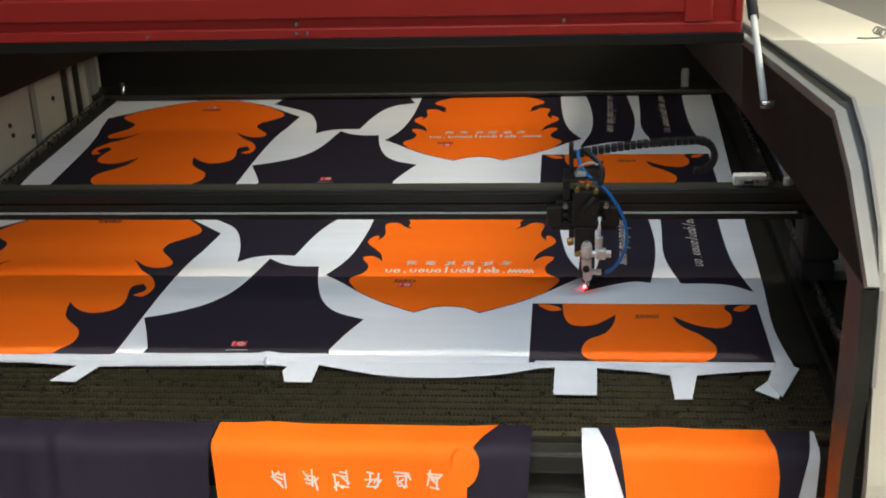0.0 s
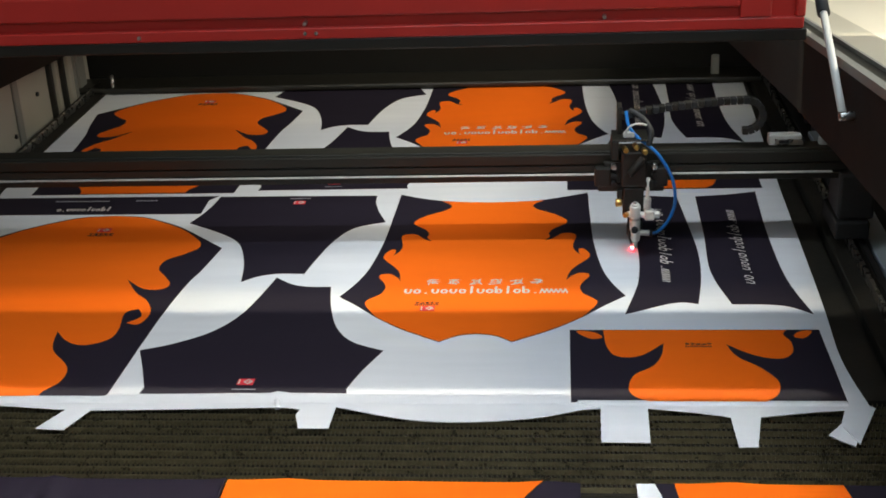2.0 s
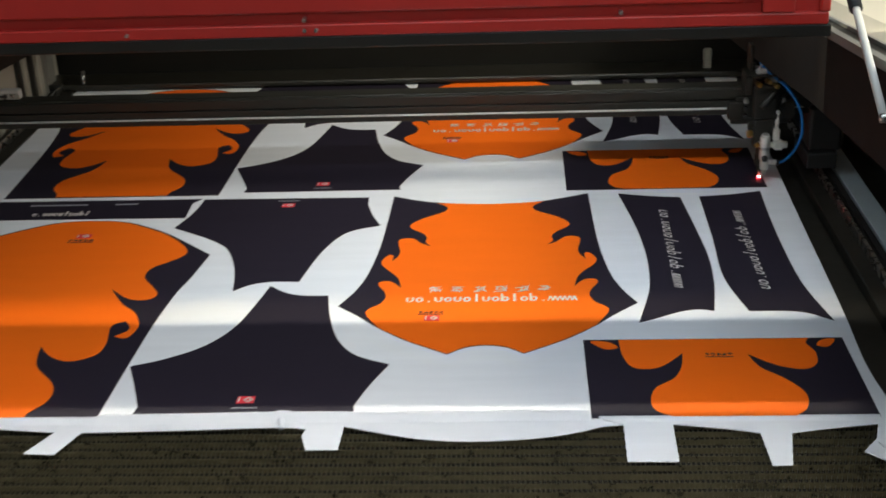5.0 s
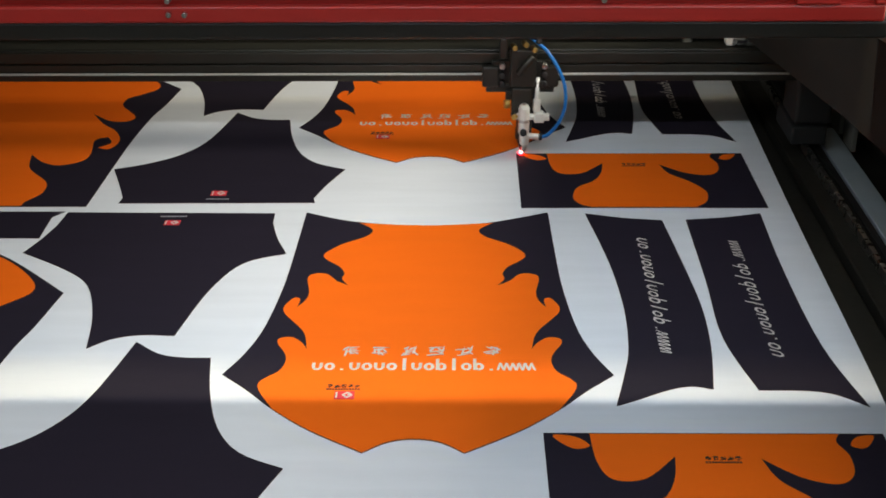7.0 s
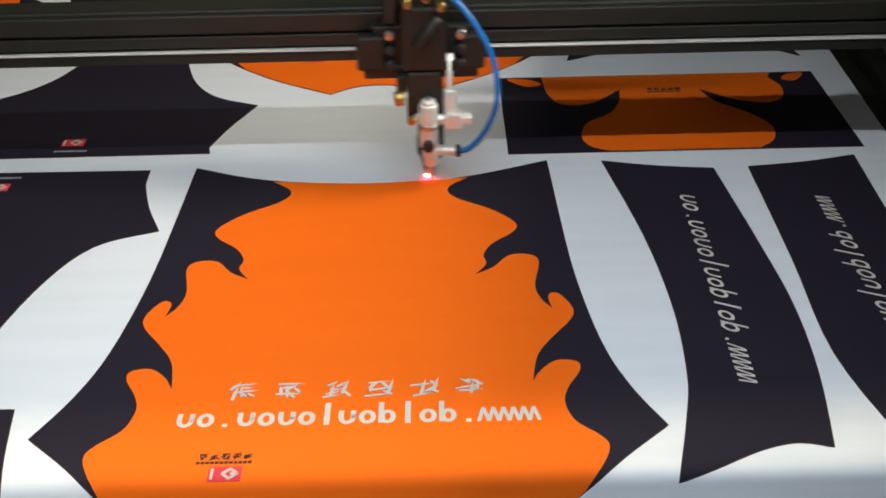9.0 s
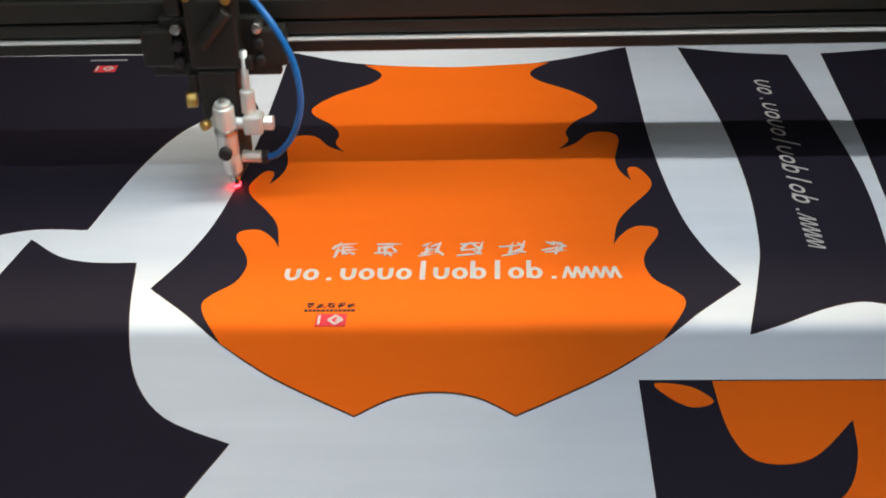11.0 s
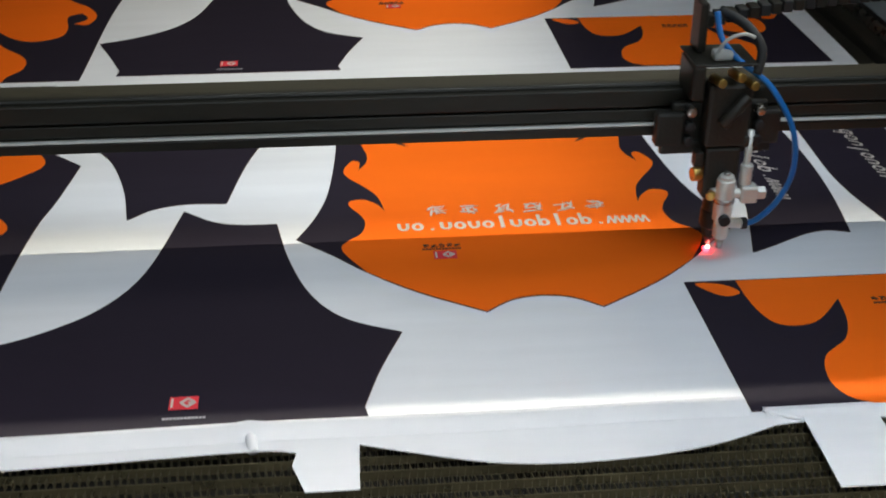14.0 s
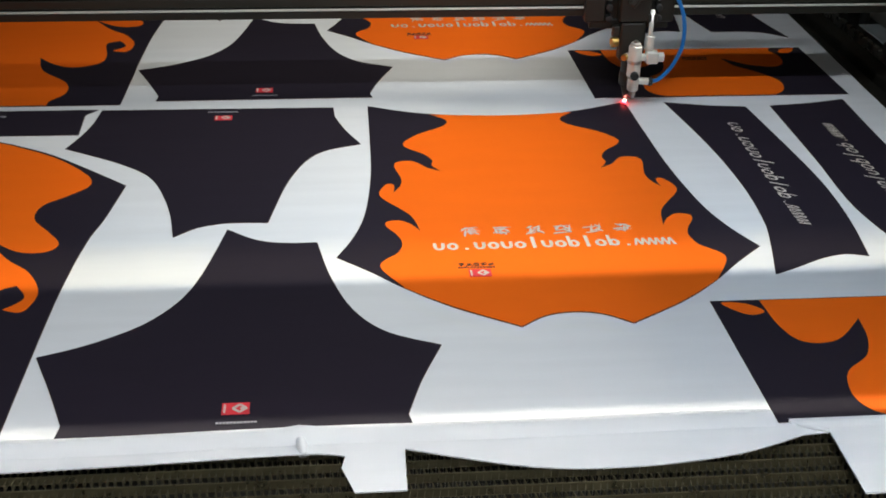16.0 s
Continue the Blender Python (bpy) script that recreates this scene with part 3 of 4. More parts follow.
def jersey(dy):
    right = [(0.204, 0.889), (0.206, 0.76), (0.210, 0.625), (0.222, 0.503), (0.239, 0.432), (0.262, 0.376)]
    low = [(0.262, 0.376), (0.222, 0.336), (0.184, 0.293), (0.133, 0.246), (0.0625, 0.198)]
    up = lambda ps: [(x, y + dy) for x, y in ps]
    back = lambda ps: mirror(ps, 0.0)[::-1]
    base = outline(up([(-0.204, 0.889), (-0.12, 0.853), (0.0, 0.838), (0.10, 0.848), (0.204, 0.889)]), up(right), up(low),
                   up([(0.0625, 0.198), (0.033, 0.220), (0.0, 0.227), (-0.033, 0.220), (-0.0625, 0.198)]), up(back(low)[0:4] + [(-0.262, 0.376)]), up(back(right)))
    p = panel("jersey_panel", base, "navy jersey panel with orange flame print")
    flame = [
        [(0.110, 0.8470), (0.088, 0.822), (0.096, 0.797), (0.135, 0.766), (0.158, 0.735), (0.155, 0.715), (0.132, 0.690), (0.122, 0.667), (0.124, 0.648), (0.112, 0.627)],
        [(0.112, 0.627), (0.131, 0.641), (0.148, 0.664), (0.168, 0.665), (0.177, 0.650), (0.170, 0.606), (0.173, 0.580), (0.183, 0.560)],
        [(0.183, 0.560), (0.181, 0.584), (0.191, 0.587), (0.202, 0.561), (0.198, 0.540), (0.177, 0.508), (0.163, 0.481), (0.156, 0.441)],
        [(0.156, 0.441), (0.165, 0.459), (0.180, 0.473), (0.197, 0.470), (0.198, 0.456), (0.186, 0.432), (0.181, 0.410), (0.187, 0.384), (0.204, 0.365), (0.211, 0.350), (0.204, 0.328), (0.1845, 0.2925)],
        [(0.1845, 0.2925), (0.133, 0.2462), (0.0625, 0.1983)]]
    runs = [up([(-0.110, 0.847), (0.0, 0.8375), (0.110, 0.847)])] + [up(c) for c in flame]
    runs.append(up([(0.0625, 0.1983), (0.033, 0.2204), (0.0, 0.2273), (-0.033, 0.2204), (-0.0625, 0.1983)]))
    runs += [up(back(c)) for c in flame[::-1]]
    o = ink("flame_print", outline(*runs), ORANGE, p, Z_INK, "orange flame print")
    strokes(o, [-0.092, -0.053, -0.014, 0.025, 0.064, 0.100], 0.436 + dy, 0.027, PRINT_WHITE, 5)
    letters(o, -0.145, 0.158, 0.385, 0.404, dy, 18, PRINT_WHITE, 0)
    emblem(o, -0.094, 0.324 + dy, 0.026, 0.018)
    strokes(o, [-0.114, -0.105, -0.096, -0.087, -0.078], 0.3465 + dy, 0.0088, PRINT_BLACK, 11)
    small_print(o, -0.119, -0.074, 0.3385 + dy, 0.0028, 12, PRINT_BLACK)
    return p


def torso(dy):
    p = panel("torso_panel", outline(*[[(x, y + dy) for x, y in c] for c in (
        [(-0.397, 0.460), (-0.362, 0.430), (-0.328, 0.419), (-0.286, 0.418)],
        [(-0.286, 0.418), (-0.272, 0.332), (-0.248, 0.250), (-0.212, 0.197), (-0.155, 0.166)],
        [(-0.155, 0.166), (-0.181, 0.099), (-0.199, 0.038)], [(-0.199, 0.038), (-0.195, 0.020)], [(-0.195, 0.020), (-0.535, 0.018)], [(-0.535, 0.018), (-0.532, 0.040)],
        [(-0.532, 0.040), (-0.553, 0.101), (-0.578, 0.167)],
        [(-0.578, 0.167), (-0.524, 0.192), (-0.467, 0.238), (-0.427, 0.315), (-0.397, 0.460)])]), "plain navy torso panel with red emblem")
    emblem(p, -0.367, 0.057 + dy, 0.027, 0.020)
    small_print(p, -0.385, -0.345, 0.0330 + dy, 0.0030, 12, PRINT_GREY)
    return p


def yoke(dy):
    p = panel("yoke_panel", outline(*[[(x, y + dy) for x, y in c] for c in (
        [(-0.612, 0.890), (-0.258, 0.886)], [(-0.258, 0.886), (-0.257, 0.848)], [(-0.257, 0.848), (-0.242, 0.79), (-0.221, 0.735)],
        [(-0.221, 0.735), (-0.284, 0.702), (-0.322, 0.614), (-0.348, 0.478)],
        [(-0.348, 0.478), (-0.397, 0.480), (-0.436, 0.468), (-0.463, 0.443)],
        [(-0.463, 0.443), (-0.477, 0.53), (-0.508, 0.624), (-0.556, 0.678), (-0.642, 0.738)],
        [(-0.642, 0.738), (-0.626, 0.79), (-0.616, 0.838)], [(-0.616, 0.838), (-0.612, 0.890)])]), "plain navy yoke panel with small red emblem")
    emblem(p, -0.425, 0.847 + dy, 0.026, 0.018)
    small_print(p, -0.450, -0.404, 0.872 + dy, 0.004, 10, PRINT_GREY)
    return p


def script(parent, x0, y0, x1, y1, size, seed):
    """A slanting handwritten line as plain ovals and strokes."""
    rnd = random.Random(seed)
    n = 18
    a, b = Vector((x0, y0)), Vector((x1, y1))
    d = (b - a).normalized()
    u = Vector((-d.y, d.x))
    step = (b - a).length / n
    for i in range(n):
        c = a.lerp(b, (i + 0.5) / n)
        bm = bmesh.new()
        mark(bm, ROW[i], c.x, c.y, step, size * (0.66 + 0.10 * rnd.random()), size * 0.14, 0.50, (d, u))
        part("lettering", bm, PRINT_WHITE, parent)


def sleeves(dy):
    a = panel("sleeve_panel", outline(*[[(x, y + dy) for x, y in c] for c in (
        [(0.268, 0.885), (0.33, 0.868), (0.393, 0.859)], [(0.393, 0.859), (0.405, 0.678), (0.410, 0.558), (0.404, 0.447), (0.389, 0.342)],
        [(0.389, 0.342), (0.362, 0.349), (0.330, 0.340), (0.290, 0.318), (0.259, 0.302)], [(0.259, 0.302), (0.279, 0.383), (0.291, 0.448), (0.297, 0.560), (0.290, 0.705), (0.268, 0.885)])]),
        "narrow navy sleeve panel with white script")
    script(a, 0.340, 0.430 + dy, 0.350, 0.790 + dy, 0.022, 3)
    b = panel("sleeve_panel", outline(*[[(x, y + dy) for x, y in c] for c in (
        [(0.434, 0.861), (0.50, 0.870), (0.562, 0.886)], [(0.562, 0.886), (0.555, 0.680), (0.558, 0.454), (0.582, 0.301)],
        [(0.582, 0.301), (0.548, 0.329), (0.511, 0.339), (0.449, 0.340)], [(0.449, 0.340), (0.426, 0.476), (0.431, 0.647), (0.434, 0.861)])]),
        "narrow navy sleeve panel with white script")
    script(b, 0.496, 0.780 + dy, 0.492, 0.420 + dy, 0.022, 4)


def shorts(dy):
    x0, x1, y0, y1 = 0.161, 0.581, -0.001, 0.241
    up = lambda ps: [(x, y + dy) for x, y in ps]
    p = panel("cuff_panel", up([(x0, y0), (x1, y0), (x1, y1), (x0, y1)]), "rectangular navy panel with orange flame print")
    t, b = y1 - 0.002, y0 + 0.002
    o = ink("flame_print", outline(*[up(c) for c in (
        [(0.218, t), (0.222, 0.180), (0.238, 0.146), (0.277, 0.148), (0.317, 0.192)],
        [(0.317, 0.192), (0.311, 0.150), (0.295, 0.113), (0.263, 0.083), (0.252, 0.042), (0.261, 0.014), (0.282, b)], [(0.282, b), (0.460, b)],
        [(0.460, b), (0.481, 0.024), (0.487, 0.065), (0.465, 0.108), (0.433, 0.145), (0.420, 0.188)],
        [(0.420, 0.188), (0.460, 0.151), (0.500, 0.138), (0.523, 0.156), (0.528, 0.193), (0.519, 0.222), (0.526, t)], [(0.526, t), (0.218, t)])]), ORANGE, p, Z_INK, "orange flame print")
    for pts in ([(0.172, 0.236), (0.200, 0.232), (0.216, 0.214), (0.200, 0.207), (0.185, 0.216)], [(0.568, 0.236), (0.547, 0.233), (0.535, 0.216), (0.547, 0.209), (0.558, 0.216)]):
        ink("drop_print", [(v.x, v.y) for v in spline(up(pts), 4, True)], ORANGE, p, Z_INK)
    strokes(o, [0.356, 0.365, 0.374, 0.383, 0.392], 0.188 + dy, 0.0088, PRINT_BLACK, 12)
    small_print(o, 0.352, 0.396, 0.1795 + dy, 0.0028, 12, PRINT_BLACK)


def back_panel_print(dy):
    ax = -0.824
    up = lambda ps: [(x, y + dy) for x, y in ps]
    back = lambda ps: mirror(ps, ax)[::-1]
    side = [(-0.541, 0.604), (-0.555, 0.500), (-0.568, 0.430), (-0.580, 0.280), (-0.588, 0.004)]
    top = [(-0.824, 0.782), (-0.755, 0.774), (-0.695, 0.742), (-0.640, 0.701), (-0.541, 0.604)]
    p = panel("jersey_back_panel", outline(up(top), up(side), up([(-0.588, 0.004), (2 * ax + 0.588, 0.004)]), up(back(side)), up(back(top))), "large navy back panel with orange flame print")
    f = [
        [(-0.824, 0.780), (-0.758, 0.771), (-0.698, 0.738), (-0.644, 0.697), (-0.598, 0.642), (-0.588, 0.606), (-0.612, 0.573), (-0.640, 0.543), (-0.642, 0.503), (-0.618, 0.465), (-0.600, 0.432), (-0.612, 0.410), (-0.648, 0.414), (-0.691, 0.455)],
        [(-0.691, 0.455), (-0.655, 0.395), (-0.622, 0.358), (-0.602, 0.308), (-0.611, 0.265), (-0.634, 0.270)],
        [(-0.634, 0.270), (-0.615, 0.295), (-0.629, 0.326)],
        [(-0.629, 0.326), (-0.650, 0.308), (-0.641, 0.245), (-0.648, 0.205), (-0.685, 0.185), (-0.720, 0.200), (-0.751, 0.237)],
        [(-0.751, 0.237), (-0.735, 0.170), (-0.687, 0.108), (-0.680, 0.060), (-0.698, 0.025), (-0.701, 0.006)]]
    runs = [up(c) for c in f] + [up([(-0.701, 0.006), (2 * ax + 0.701, 0.006)])] + [up(back(c)) for c in f[::-1]]
    o = ink("flame_print", outline(*runs), ORANGE, p, Z_INK, "orange flame print")
    emblem(o, ax + 0.006, 0.700 + dy, 0.029, 0.019)
    strokes(o, [ax - 0.016, ax - 0.005, ax + 0.006, ax + 0.017, ax + 0.028], 0.679 + dy, 0.0105, PRINT_BLACK, 13)
    small_print(o, ax - 0.02, ax + 0.034, 0.6705 + dy, 0.003, 12, PRINT_BLACK)
    c = panel("collar_strip", up([(-1.128, 0.894), (-0.618, 0.893), (-0.635, 0.870), (-0.632, 0.791), (-1.136, 0.794)]), "long navy collar strip with white lettering")
    letters(c, -0.965, -0.842, 0.808, 0.824, dy, 11, PRINT_WHITE, 6)
    small_print(c, -0.985, -0.86, 0.868 + dy, 0.006, 14, PRINT_GREY)
    small_print(c, -0.80, -0.75, 0.868 + dy, 0.006, 6, PRINT_GREY)


for row in range(2):
    step_y = row * PITCH
    jersey(step_y)
    torso(step_y)
    yoke(step_y)
    sleeves(step_y)
    shorts(step_y)
    back_panel_print(step_y)


# ------------------------------------------------------------------ cut pieces hanging over the front bar
class Fall:
    """How a cut piece lies on the front bar and falls over it: s runs down the cloth."""

    def __init__(self, x0, x1, seed, top_y=-0.214):
        self.x0, self.x1, self.top, self.ph = x0, x1, top_y, random.Random(seed).uniform(0, 6)

    def at(self, x, s, lift=0.0):
        fold = min(1, max(0, s - 0.06) / 0.2)
        if s < 0.05:
            y, z = self.top - s, -0.004
        else:
            q = min((s - 0.05) / 0.03, 1.0) * math.pi / 2
            y = self.top - 0.05 - 0.019 * math.sin(q) - 0.02 * min(1, max(0, s - 0.08) / 0.1)
            z = -0.004 - 0.019 * (1 - math.cos(q)) - max(0, s - 0.08)
        ph = self.ph
        wob = math.sin(x * 23 + ph) * 0.6 + math.sin(x * 51 + ph * 2) * 0.3
        tuck = math.exp(-((x + 0.585 - s * 0.06) / 0.012) ** 2) * 0.016 + math.exp(-((x + 0.62 + s * 0.05) / 0.02) ** 2) * 0.006
        y += -0.016 * fold * wob - lift - tuck * 0.6
        z += lift + tuck * 0.7 + 0.003 * (1 - fold) * max(0, math.sin(x * 17 + ph)) ** 6
        return Vector((x + 0.03 * fold * (0.5 - (x - self.x0) / (self.x1 - self.x0)), y, z))

    def sheet(self, a, b, lift, s1=0.46, left=None, right=None):
        """The cloth between two edges that may wander with s."""
        bm, g = bmesh.new(), []
        nx, ns = max(4, int((b - a) / 0.010)), 32
        for i in range(nx + 1):
            col = []
            for k in range(ns + 1):
                s = s1 * k / ns
                lo, hi = a + (left(s) if left else 0), b + (right(s) if right else 0)
                col.append(bm.verts.new(self.at(lo + (hi - lo) * i / nx, s, lift)))
            g.append(col)
        for i in range(nx):
            for k in range(ns):
                bm.faces.new((g[i][k], g[i][k + 1], g[i + 1][k + 1], g[i + 1][k]))
        return bm

    def patch(self, pts, lift):
        """A small flat shape given in x and s, laid on the cloth."""
        bm = bmesh.new()
        bm.faces.new([bm.verts.new(self.at(x, s, lift)) for x, s in pts])
        return bm


def hanging(label):
    return tagged(empty("hanging_panel"), label, "garment panel", "cut pieces on the front bar")


def hanging_pieces():
    t, f = hanging("plain navy cut panel with a fold, hanging over the front bar"), Fall(-1.02, -0.334, 1)
    part("cloth", f.sheet(-1.02, -0.334, 0.0), NAVY, t, "", True)
    part("rolled_edge", hose([f.at(-0.336, 0.001, 0.001), f.at(-0.336, 0.04, 0.001), f.at(-0.336, 0.07, 0.001), f.at(-0.336, 0.12, 0.001), f.at(-0.336, 0.25, 0.001)], 0.0022, 8, 4), NAVY, t, "", True)
    t, f = hanging("orange and navy jersey panel with lettering, hanging over front bar"), Fall(-0.333, 0.172, 2)
    part("cloth", f.sheet(-0.333, 0.172, 0.0), NAVY, t, "", True)
    o = part("flame_print", f.sheet(-0.3325, 0.120, 0.0015, right=lambda s: -0.045 * math.sin(min(1, s / 0.10) * math.pi / 2) + 0.02 * max(0, s - 0.1)), ORANGE, t, "orange flame print", True)
    part("flame_tongue", f.patch([(0.070 + 0.024 * math.cos(a), 0.092 + 0.034 * math.sin(a)) for a in (math.tau * k / 16 for k in range(16))], 0.0032), ORANGE, t, "rounded orange flame tongue")
    rnd = random.Random(9)
    for i in range(6):
        cx = -0.226 + i * 0.050
        for k, (dx, ds, a, l, w) in enumerate(stroke_set(rnd, 0.032)):
            x, s = cx + dx, 0.118 + ds
            d, n = Vector((math.cos(a), math.sin(a))), Vector((-math.sin(a), math.cos(a)))
            c = Vector((x, s))
            part("lettering", f.patch([tuple(c - d * l - n * w), tuple(c + d * l - n * w), tuple(c + d * l + n * w), tuple(c - d * l + n * w)], 0.0026 + 0.0001 * k), PRINT_WHITE, o)
    t, f = hanging("white, navy and orange cut panel hanging over the front bar"), Fall(0.250, 0.608, 3)
    part("cloth", f.sheet(0.250, 0.608, 0.0), WHITE, t, "white margin", True)
    part("navy_print", f.sheet(0.275, 0.602, 0.0015, left=lambda s: 0.26 * min(s, 0.16), right=lambda s: -0.16 * min(s, 0.2)), NAVY, t, "navy print", True)
    part("orange_print", f.sheet(0.302, 0.532, 0.0030, left=lambda s: 0.10 * min(s, 0.12), right=lambda s: 0.18 * min(s, 0.1)), ORANGE, t, "orange print", True)


hanging_pieces()

# ------------------------------------------------------------------ the moving gantry and its cutting head
BY0, BY1, BZ0, BZ1 = 0.018, 0.068, 0.142, 0.198      # beam's front, back, underside and top


def gantry_beam():
    g = tagged(empty("gantry", (0, 0.312, 0)), "black aluminium gantry beam carrying the laser cutting head", "gantry")
    x0, x1 = -1.190, 0.690
    part("beam", box(x0, x1, BY0 + 0.008, BY1, BZ0, BZ1, 0.003), ANOD, g, "black anodised box profile")
    part("upper_strip", box(x0, x1, BY0, BY0 + 0.0075, BZ0 + 0.031, BZ1 - 0.004, 0.002), ANOD, g)
    part("middle_strip", box(x0, x1, BY0 + 0.002, BY0 + 0.0075, BZ0 + 0.015, BZ0 + 0.028, 0.0015), ANOD, g)
    part("guide_rail", box(x0 + 0.02, x1 - 0.03, BY0 - 0.003, BY0 + 0.0075, BZ0 + 0.0100, BZ0 + 0.0113, 0.0004), LABEL, g, "thin bright guide rail")
    part("lower_strip", box(x0, x1, BY0, BY0 + 0.0075, BZ0 - 0.003, BZ0 + 0.008, 0.0015), ANOD, g)
    for x, s in ((0.700, 1), (-1.180, -1)):
        part("end_carriage", box(x - 0.032, x + 0.032, BY0 - 0.03, BY1 + 0.05, 0.024, 0.060, 0.004), RUBBER, g, "black end carriage")
        part("end_block", box(x + 0.006 * s - 0.034, x + 0.006 * s + 0.034, BY0 - 0.02, BY1 + 0.03, 0.061, BZ0 + 0.012, 0.006), RUBBER, g)
        part("belt_pulley", rod((x + 0.015 * s, BY0 - 0.0, BZ0 + 0.031), (x + 0.015 * s, BY0 - 0.0, BZ0 + 0.046), 0.016, n=20, bev=0.002), RUBBER, g, "", True)
        part("motor_block", box(x + 0.02 * s - 0.03, x + 0.02 * s + 0.03, BY1 + 0.031, BY1 + 0.10, BZ0 - 0.03, BZ0 + 0.010, 0.006), RUBBER, g, "black motor block")
        xs = x - 0.128 * s
        sw = part("limit_switch", box(xs - 0.031, xs + 0.031, BY0 + 0.020, BY1 - 0.008, BZ1 + 0.001, BZ1 + 0.022, 0.003), LABEL, g, "white and steel limit switch block")
        part("switch_plate", box(xs - 0.020, xs + 0.033, BY0 + 0.0155, BY0 + 0.0195, BZ1 + 0.003, BZ1 + 0.015, 0.001), STEEL, sw)
        part("switch_slot", box(xs - 0.012, xs + 0.006, BY0 + 0.0145, BY0 + 0.0154, BZ1 + 0.007, BZ1 + 0.013), RUBBER, sw)
        part("switch_knob", rod((x - 0.055 * s, BY0 + 0.03, BZ1 + 0.0005), (x - 0.055 * s, BY0 + 0.03, BZ1 + 0.016), 0.010, n=16, bev=0.002), TIE, g, "white knob", True)
        part("end_bracket", box(x - 0.040 * s - 0.02, x - 0.04 * s + 0.04, BY0 + 0.045, BY1, BZ1 + 0.0005, BZ1 + 0.014, 0.003), BLACK, g)
    return g


def cutting_head(g):
    h = empty("cutting_head", (0.26, 0, 0))
    h.parent = g
    tagged(h, "black laser cutting head with silver air nozzle and blue hose")
    # carriage plates on the beam
    part("carriage_plate", box(-0.062, 0.058, BY0 - 0.018, BY0 - 0.007, 0.138, 0.196, 0.003), BLACK, h, "black carriage plate")
    part("carriage_block", box(-0.082, -0.046, BY0 - 0.026, BY0 - 0.0065, 0.144, 0.186, 0.004), BLACK, h)
    part("carriage_block", box(0.042, 0.074, BY0 - 0.026, BY0 - 0.0065, 0.144, 0.186, 0.004), BLACK, h)
    part("carriage_wing", box(-0.074, 0.066, BY0 - 0.022, BY0 - 0.012, 0.133, 0.150, 0.003), BLACK, h)
    part("mirror_mount", box(-0.026, 0.028, BY0 - 0.046, BY0 - 0.0185, 0.150, 0.226, 0.004), BLACK, h, "black mirror mount")
    part("mirror_cheek", box(-0.047, -0.031, BY0 - 0.040, BY0 + 0.02, 0.205, 0.246, 0.003), BLACK, h)
    part("top_plate", box(-0.046, 0.030, BY0 - 0.042, BY0 + 0.03, 0.2465, 0.2495, 0.0012), BLACK, h, "flat black top plate")
    for x in (-0.041, 0.045):
        for z in (0.152, 0.170, 0.188):
            part("bolt", rod((x, BY0 - 0.0185, z), (x, BY0 - 0.032, z), 0.0062, n=14, bev=0.0015), STEEL if z > 0.18 else RUBBER, h, "socket bolt", True)
    for x, z in ((-0.020, 0.230), (0.002, 0.236), (0.020, 0.226)):
        part("adjusting_screw", rod((x, BY0 - 0.030, z), (x + 0.003, BY0 - 0.062, z + 0.004), 0.0055, n=12, bev=0.001), BRASS, h, "brass adjusting screw", True)
    part("mirror_tube", rod((0.020, BY0 - 0.050, 0.214), (-0.010, BY0 - 0.054, 0.180), 0.0075, n=18, bev=0.002), BLACK, h, "", True)
    # arm and lens tube down to the spot
    part("head_arm", box(-0.022, 0.022, -0.026, BY0 - 0.019, 0.084, 0.149, 0.004), BLACK, h, "black head arm")
    part("lens_tube", rod((0.006, 0.0, 0.118), (0.006, 0.0, 0.056), 0.0165, n=24, bev=0.002), BLACK, h, "black lens tube", True)
    part("lens_collar", rod((0.005, 0.0, 0.060), (0.005, 0.0, 0.036), 0.0172, n=24, bev=0.003), BLACK, h, "", True)
    part("cone", rod((0.005, 0.0, 0.0355), (0.001, 0.0, 0.0120), 0.0150, 0.0040, n=24), BLACK, h, "black nozzle cone", True)
    # silver air cylinder in front of it, with its clamp
    part("air_cylinder", rod((0.004, -0.036, 0.114), (0.004, -0.034, 0.060), 0.0116, n=24, bev=0.002), ALU, h, "silver air nozzle cylinder", True)
    part("cylinder_cap", rod((0.004, -0.036, 0.1142), (0.004, -0.0362, 0.1185), 0.0088, n=16, bev=0.001), ALU, h, "", True)
    part("cap_screw", rod((0.004, -0.0362, 0.1187), (0.004, -0.0362, 0.1225), 0.0040, n=12, bev=0.0008), STEEL, h, "", True)
    part("cylinder_band", rod((0.004, -0.0353, 0.090), (0.004, -0.0351, 0.084), 0.0128, n=24, bev=0.001), STEEL, h, "", True)
    part("thumb_screw", rod((0.003, -0.045, 0.066), (0.003, -0.052, 0.065), 0.0072, n=16, bev=0.001), RUBBER, h, "black thumb screw", True)
    part("lower_cylinder", rod((0.005, -0.034, 0.0595), (0.006, -0.030, 0.036), 0.0098, n=24, bev=0.002), ALU, h, "silver lower cylinder", True)
    part("sensor_tip", rod((0.006, -0.030, 0.0355), (0.006, -0.029, 0.021), 0.0062, 0.0042, n=16), STEEL, h, "", True)
    part("cross_clamp", rod((-0.012, -0.031, 0.094), (0.046, -0.031, 0.091), 0.0062, n=20, bev=0.0015), ALU, h, "silver cross clamp", True)
    part("clamp_block", box(0.024, 0.045, -0.041, -0.021, 0.082, 0.103, 0.003), ALU, h, "silver clamp block")
    part("clamp_nut", rod((0.0455, -0.031, 0.092), (0.056, -0.031, 0.092), 0.0085, n=6, bev=0.001), ALU, h, "silver clamp nut")
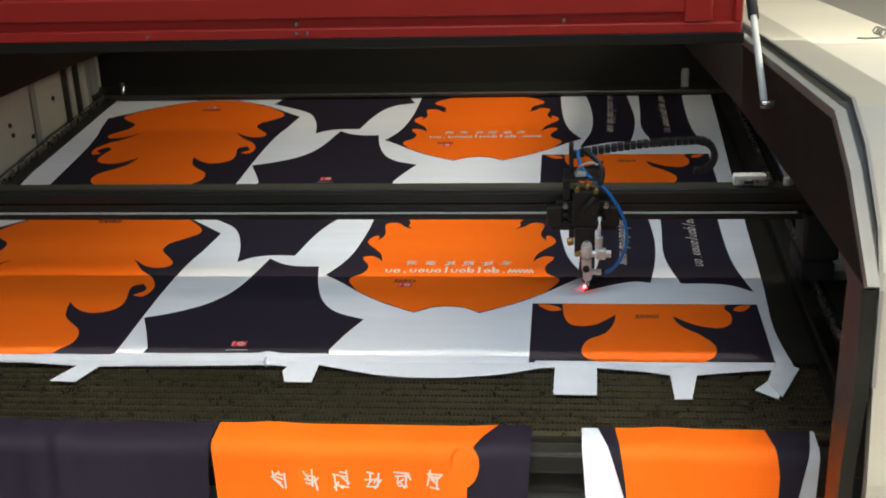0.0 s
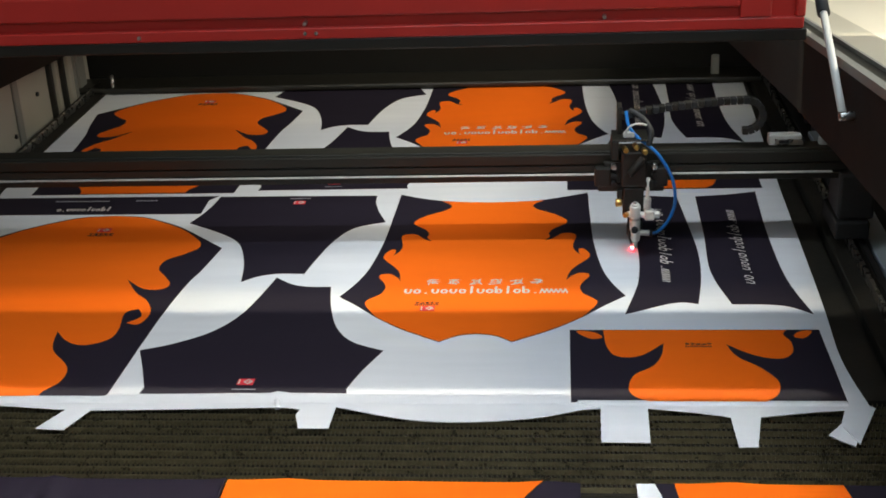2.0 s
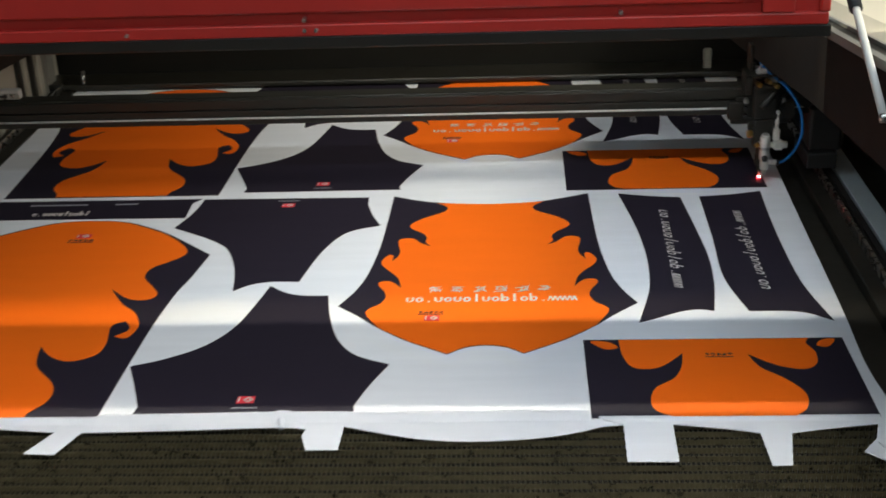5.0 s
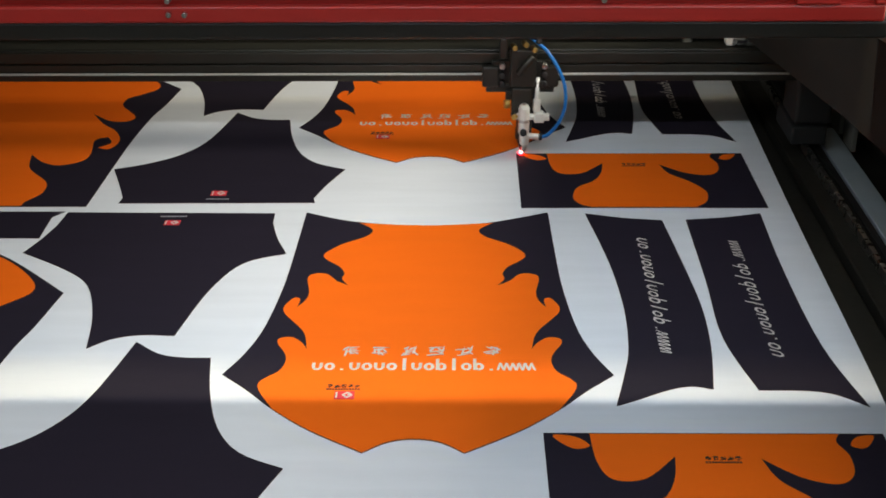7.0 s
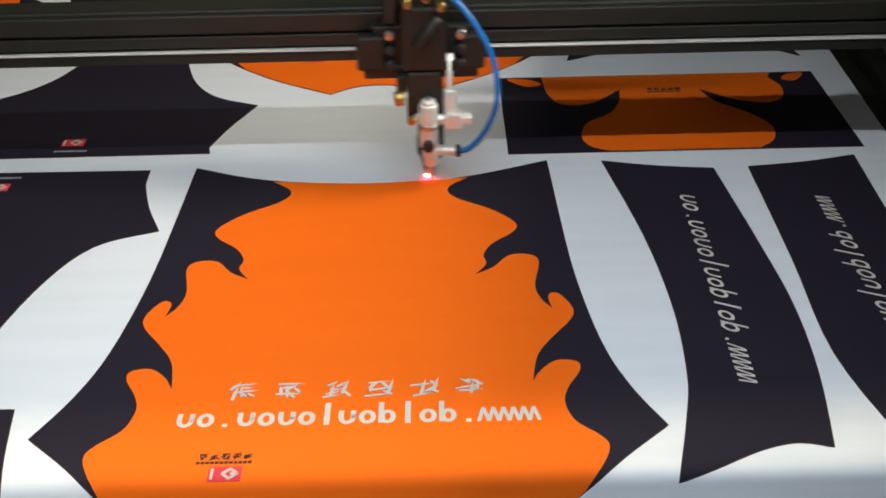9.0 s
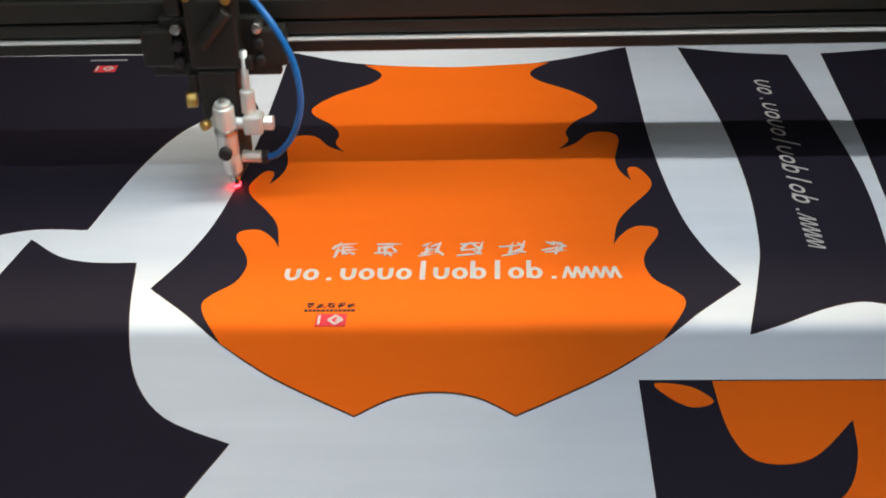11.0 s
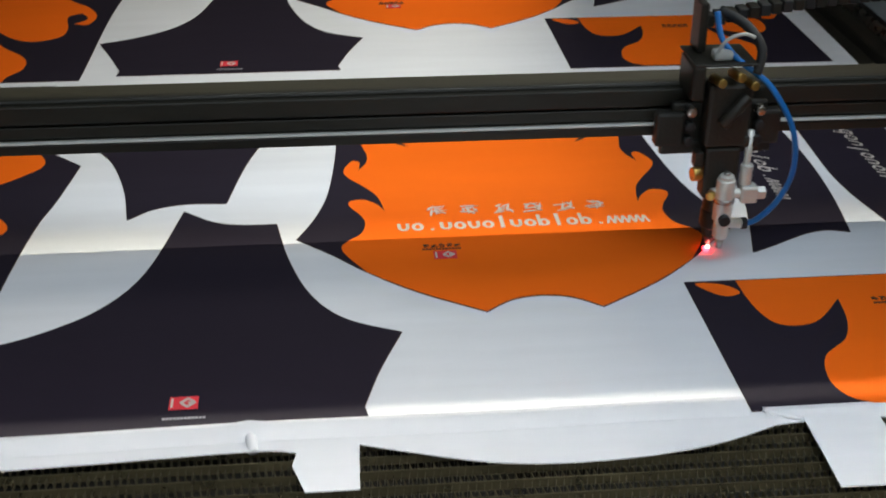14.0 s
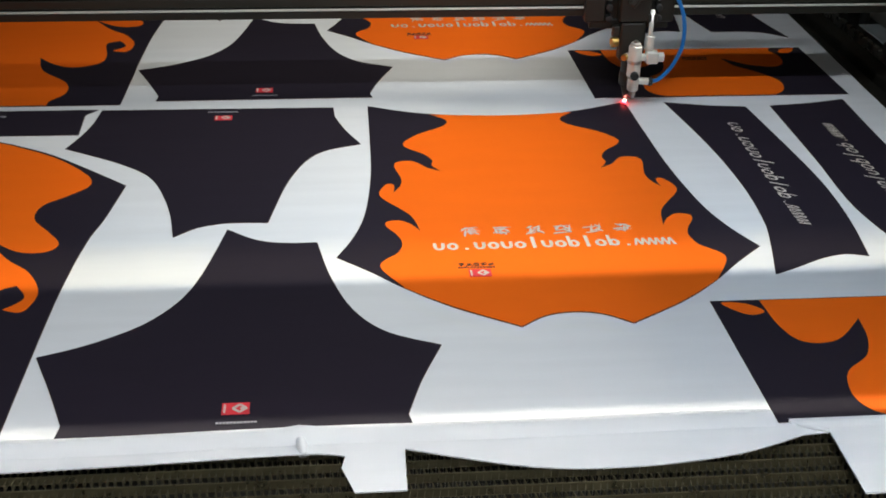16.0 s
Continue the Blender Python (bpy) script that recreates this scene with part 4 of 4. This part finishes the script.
    part("slide_rod", rod((0.029, -0.028, 0.103), (0.031, -0.026, 0.170), 0.0042, n=16), ALU, h, "thin silver rod", True)
    part("rod_sleeve", rod((0.030, -0.028, 0.1035), (0.0305, -0.028, 0.128), 0.0080, n=16, bev=0.001), ALU, h, "silver rod sleeve", True)
    part("rod_guide", box(0.0225, 0.040, -0.030, -0.020, 0.150, 0.164, 0.002), BLACK, h)
    part("copper_screw", rod((-0.013, -0.038, 0.096), (-0.018, -0.046, 0.096), 0.0055, n=14, bev=0.001), BRASS, h, "copper clamp screw", True)
    part("side_fitting", rod((-0.025, -0.022, 0.116), (-0.037, -0.024, 0.116), 0.0085, n=16, bev=0.0015), BRASS, h, "copper side fitting", True)
    part("side_block", box(-0.034, -0.0225, -0.022, -0.006, 0.122, 0.142, 0.002), BLACK, h)
    part("hose_fitting", rod((0.014, -0.018, 0.048), (0.036, -0.018, 0.046), 0.0062, n=14, bev=0.001), ALU, h, "silver hose fitting", True)
    part("hose_nut", rod((0.0365, -0.018, 0.046), (0.043, -0.018, 0.046), 0.0082, n=6, bev=0.001), RUBBER, h, "", True)
    # hose, ties, sign of the cut
    part("blue_hose", hose([(0.036, -0.018, 0.046), (0.054, -0.019, 0.050), (0.076, -0.026, 0.078), (0.088, -0.032, 0.120), (0.080, -0.032, 0.172), (0.048, -0.024, 0.222), (0.010, -0.012, 0.250), (-0.010, 0.000, 0.272), (-0.016, 0.012, 0.300)], 0.0036), BLUE, h, "glossy blue air hose", True)
    part("cable_tie", hose([(-0.020, -0.012, 0.256), (-0.010, -0.018, 0.276), (0.010, -0.016, 0.282), (0.026, -0.010, 0.276)], 0.0022, 8, 5), TIE, h, "white cable tie", True)
    part("hose_clip", box(-0.022, 0.002, -0.016, 0.002, 0.2500, 0.262, 0.004), TIE, h, "white hose clip")
    part("cable_sheath", hose([(0.030, -0.020, 0.236), (0.036, -0.012, 0.262), (0.020, 0.005, 0.285), (-0.006, 0.030, 0.296)], 0.0060, 10, 6), RUBBER, h, "black cable bundle", True)
    part("chain_bracket", box(-0.034, -0.024, 0.014, 0.050, 0.251, 0.308, 0.002), BLACK, h, "black chain bracket")
    path = [(-0.02 + 0.0135 * k, 0.285 + 0.0026 * k - 0.00006 * k * k, 0.0) for k in range(20)]
    x9, z9, _ = path[-1]
    for k in range(1, 10):
        a = math.pi * k / 9
        path.append((x9 + 0.035 * math.sin(a), z9 - 0.032 * (1 - math.cos(a)), a))
    for k, (x, z, a) in enumerate(path):
        bm = box(-0.0062, 0.0062, 0.022, 0.042, -0.0068, 0.0068, 0.0015)
        bmesh.ops.transform(bm, matrix=Matrix.Translation((x, 0, z)) @ Matrix.Rotation(a, 4, "Y"), verts=bm.verts)
        part("chain_link", bm, RUBBER if k % 2 else BLACK, h)
    part("beam_spot", rod((0, -0.002, 0.0036), (0, -0.002, 0.0070), 0.0044, n=16), SPARK, h, "glowing red laser spot", True)
    part("spot_core", rod((0.001, -0.003, 0.0071), (0.001, -0.003, 0.0085), 0.0021, n=12), CORE, h, "", True)
    for p in h.children:
        p.data.transform(Matrix.Diagonal((0.89, 0.89, 0.94, 1)))
    return h


gantry = gantry_beam()
head = cutting_head(gantry)

# seconds, spot across the bed, spot along the bed
CUTTING = [
    (0.0, 0.260, 0.312), (0.5, 0.296, 0.326), (1.0, 0.393, 0.348), (1.5, 0.344, 0.447), (2.0, 0.284, 0.582), (2.5, 0.225, 0.719), (3.0, 0.168, 0.867), (3.5, 0.188, 0.908),
    (4.0, 0.444, 0.906), (4.5, 0.579, 0.908), (5.0, 0.571, 0.960), (5.2, 0.569, 1.056), (5.45, 0.567, 1.145), (5.8, 0.500, 1.148), (6.6, 0.290, 1.148), (7.1, 0.156, 1.148), (7.3, 0.152, 1.141),
    (7.5, 0.152, 1.121), (8.0, 0.156, 0.930), (8.5, 0.147, 0.873), (9.0, 0.065, 0.847), (9.5, -0.169, 0.864), (10.0, -0.206, 0.890), (10.4, -0.206, 0.790), (11.0, -0.215, 0.560),
    (11.5, -0.260, 0.380), (12.0, -0.160, 0.270), (12.5, -0.068, 0.196), (13.0, 0.016, 0.221), (13.5, 0.075, 0.202), (14.0, 0.205, 0.312), (14.5, 0.263, 0.370), (15.0, 0.238, 0.473), (15.5, 0.200, 0.713), (16.0, 0.202, 0.884)]


def motions():
    walk(gantry, [(t, pose(0, y, 0)) for t, x, y in CUTTING])
    walk(head, [(t, pose(x, 0, 0)) for t, x, y in CUTTING])


motions()
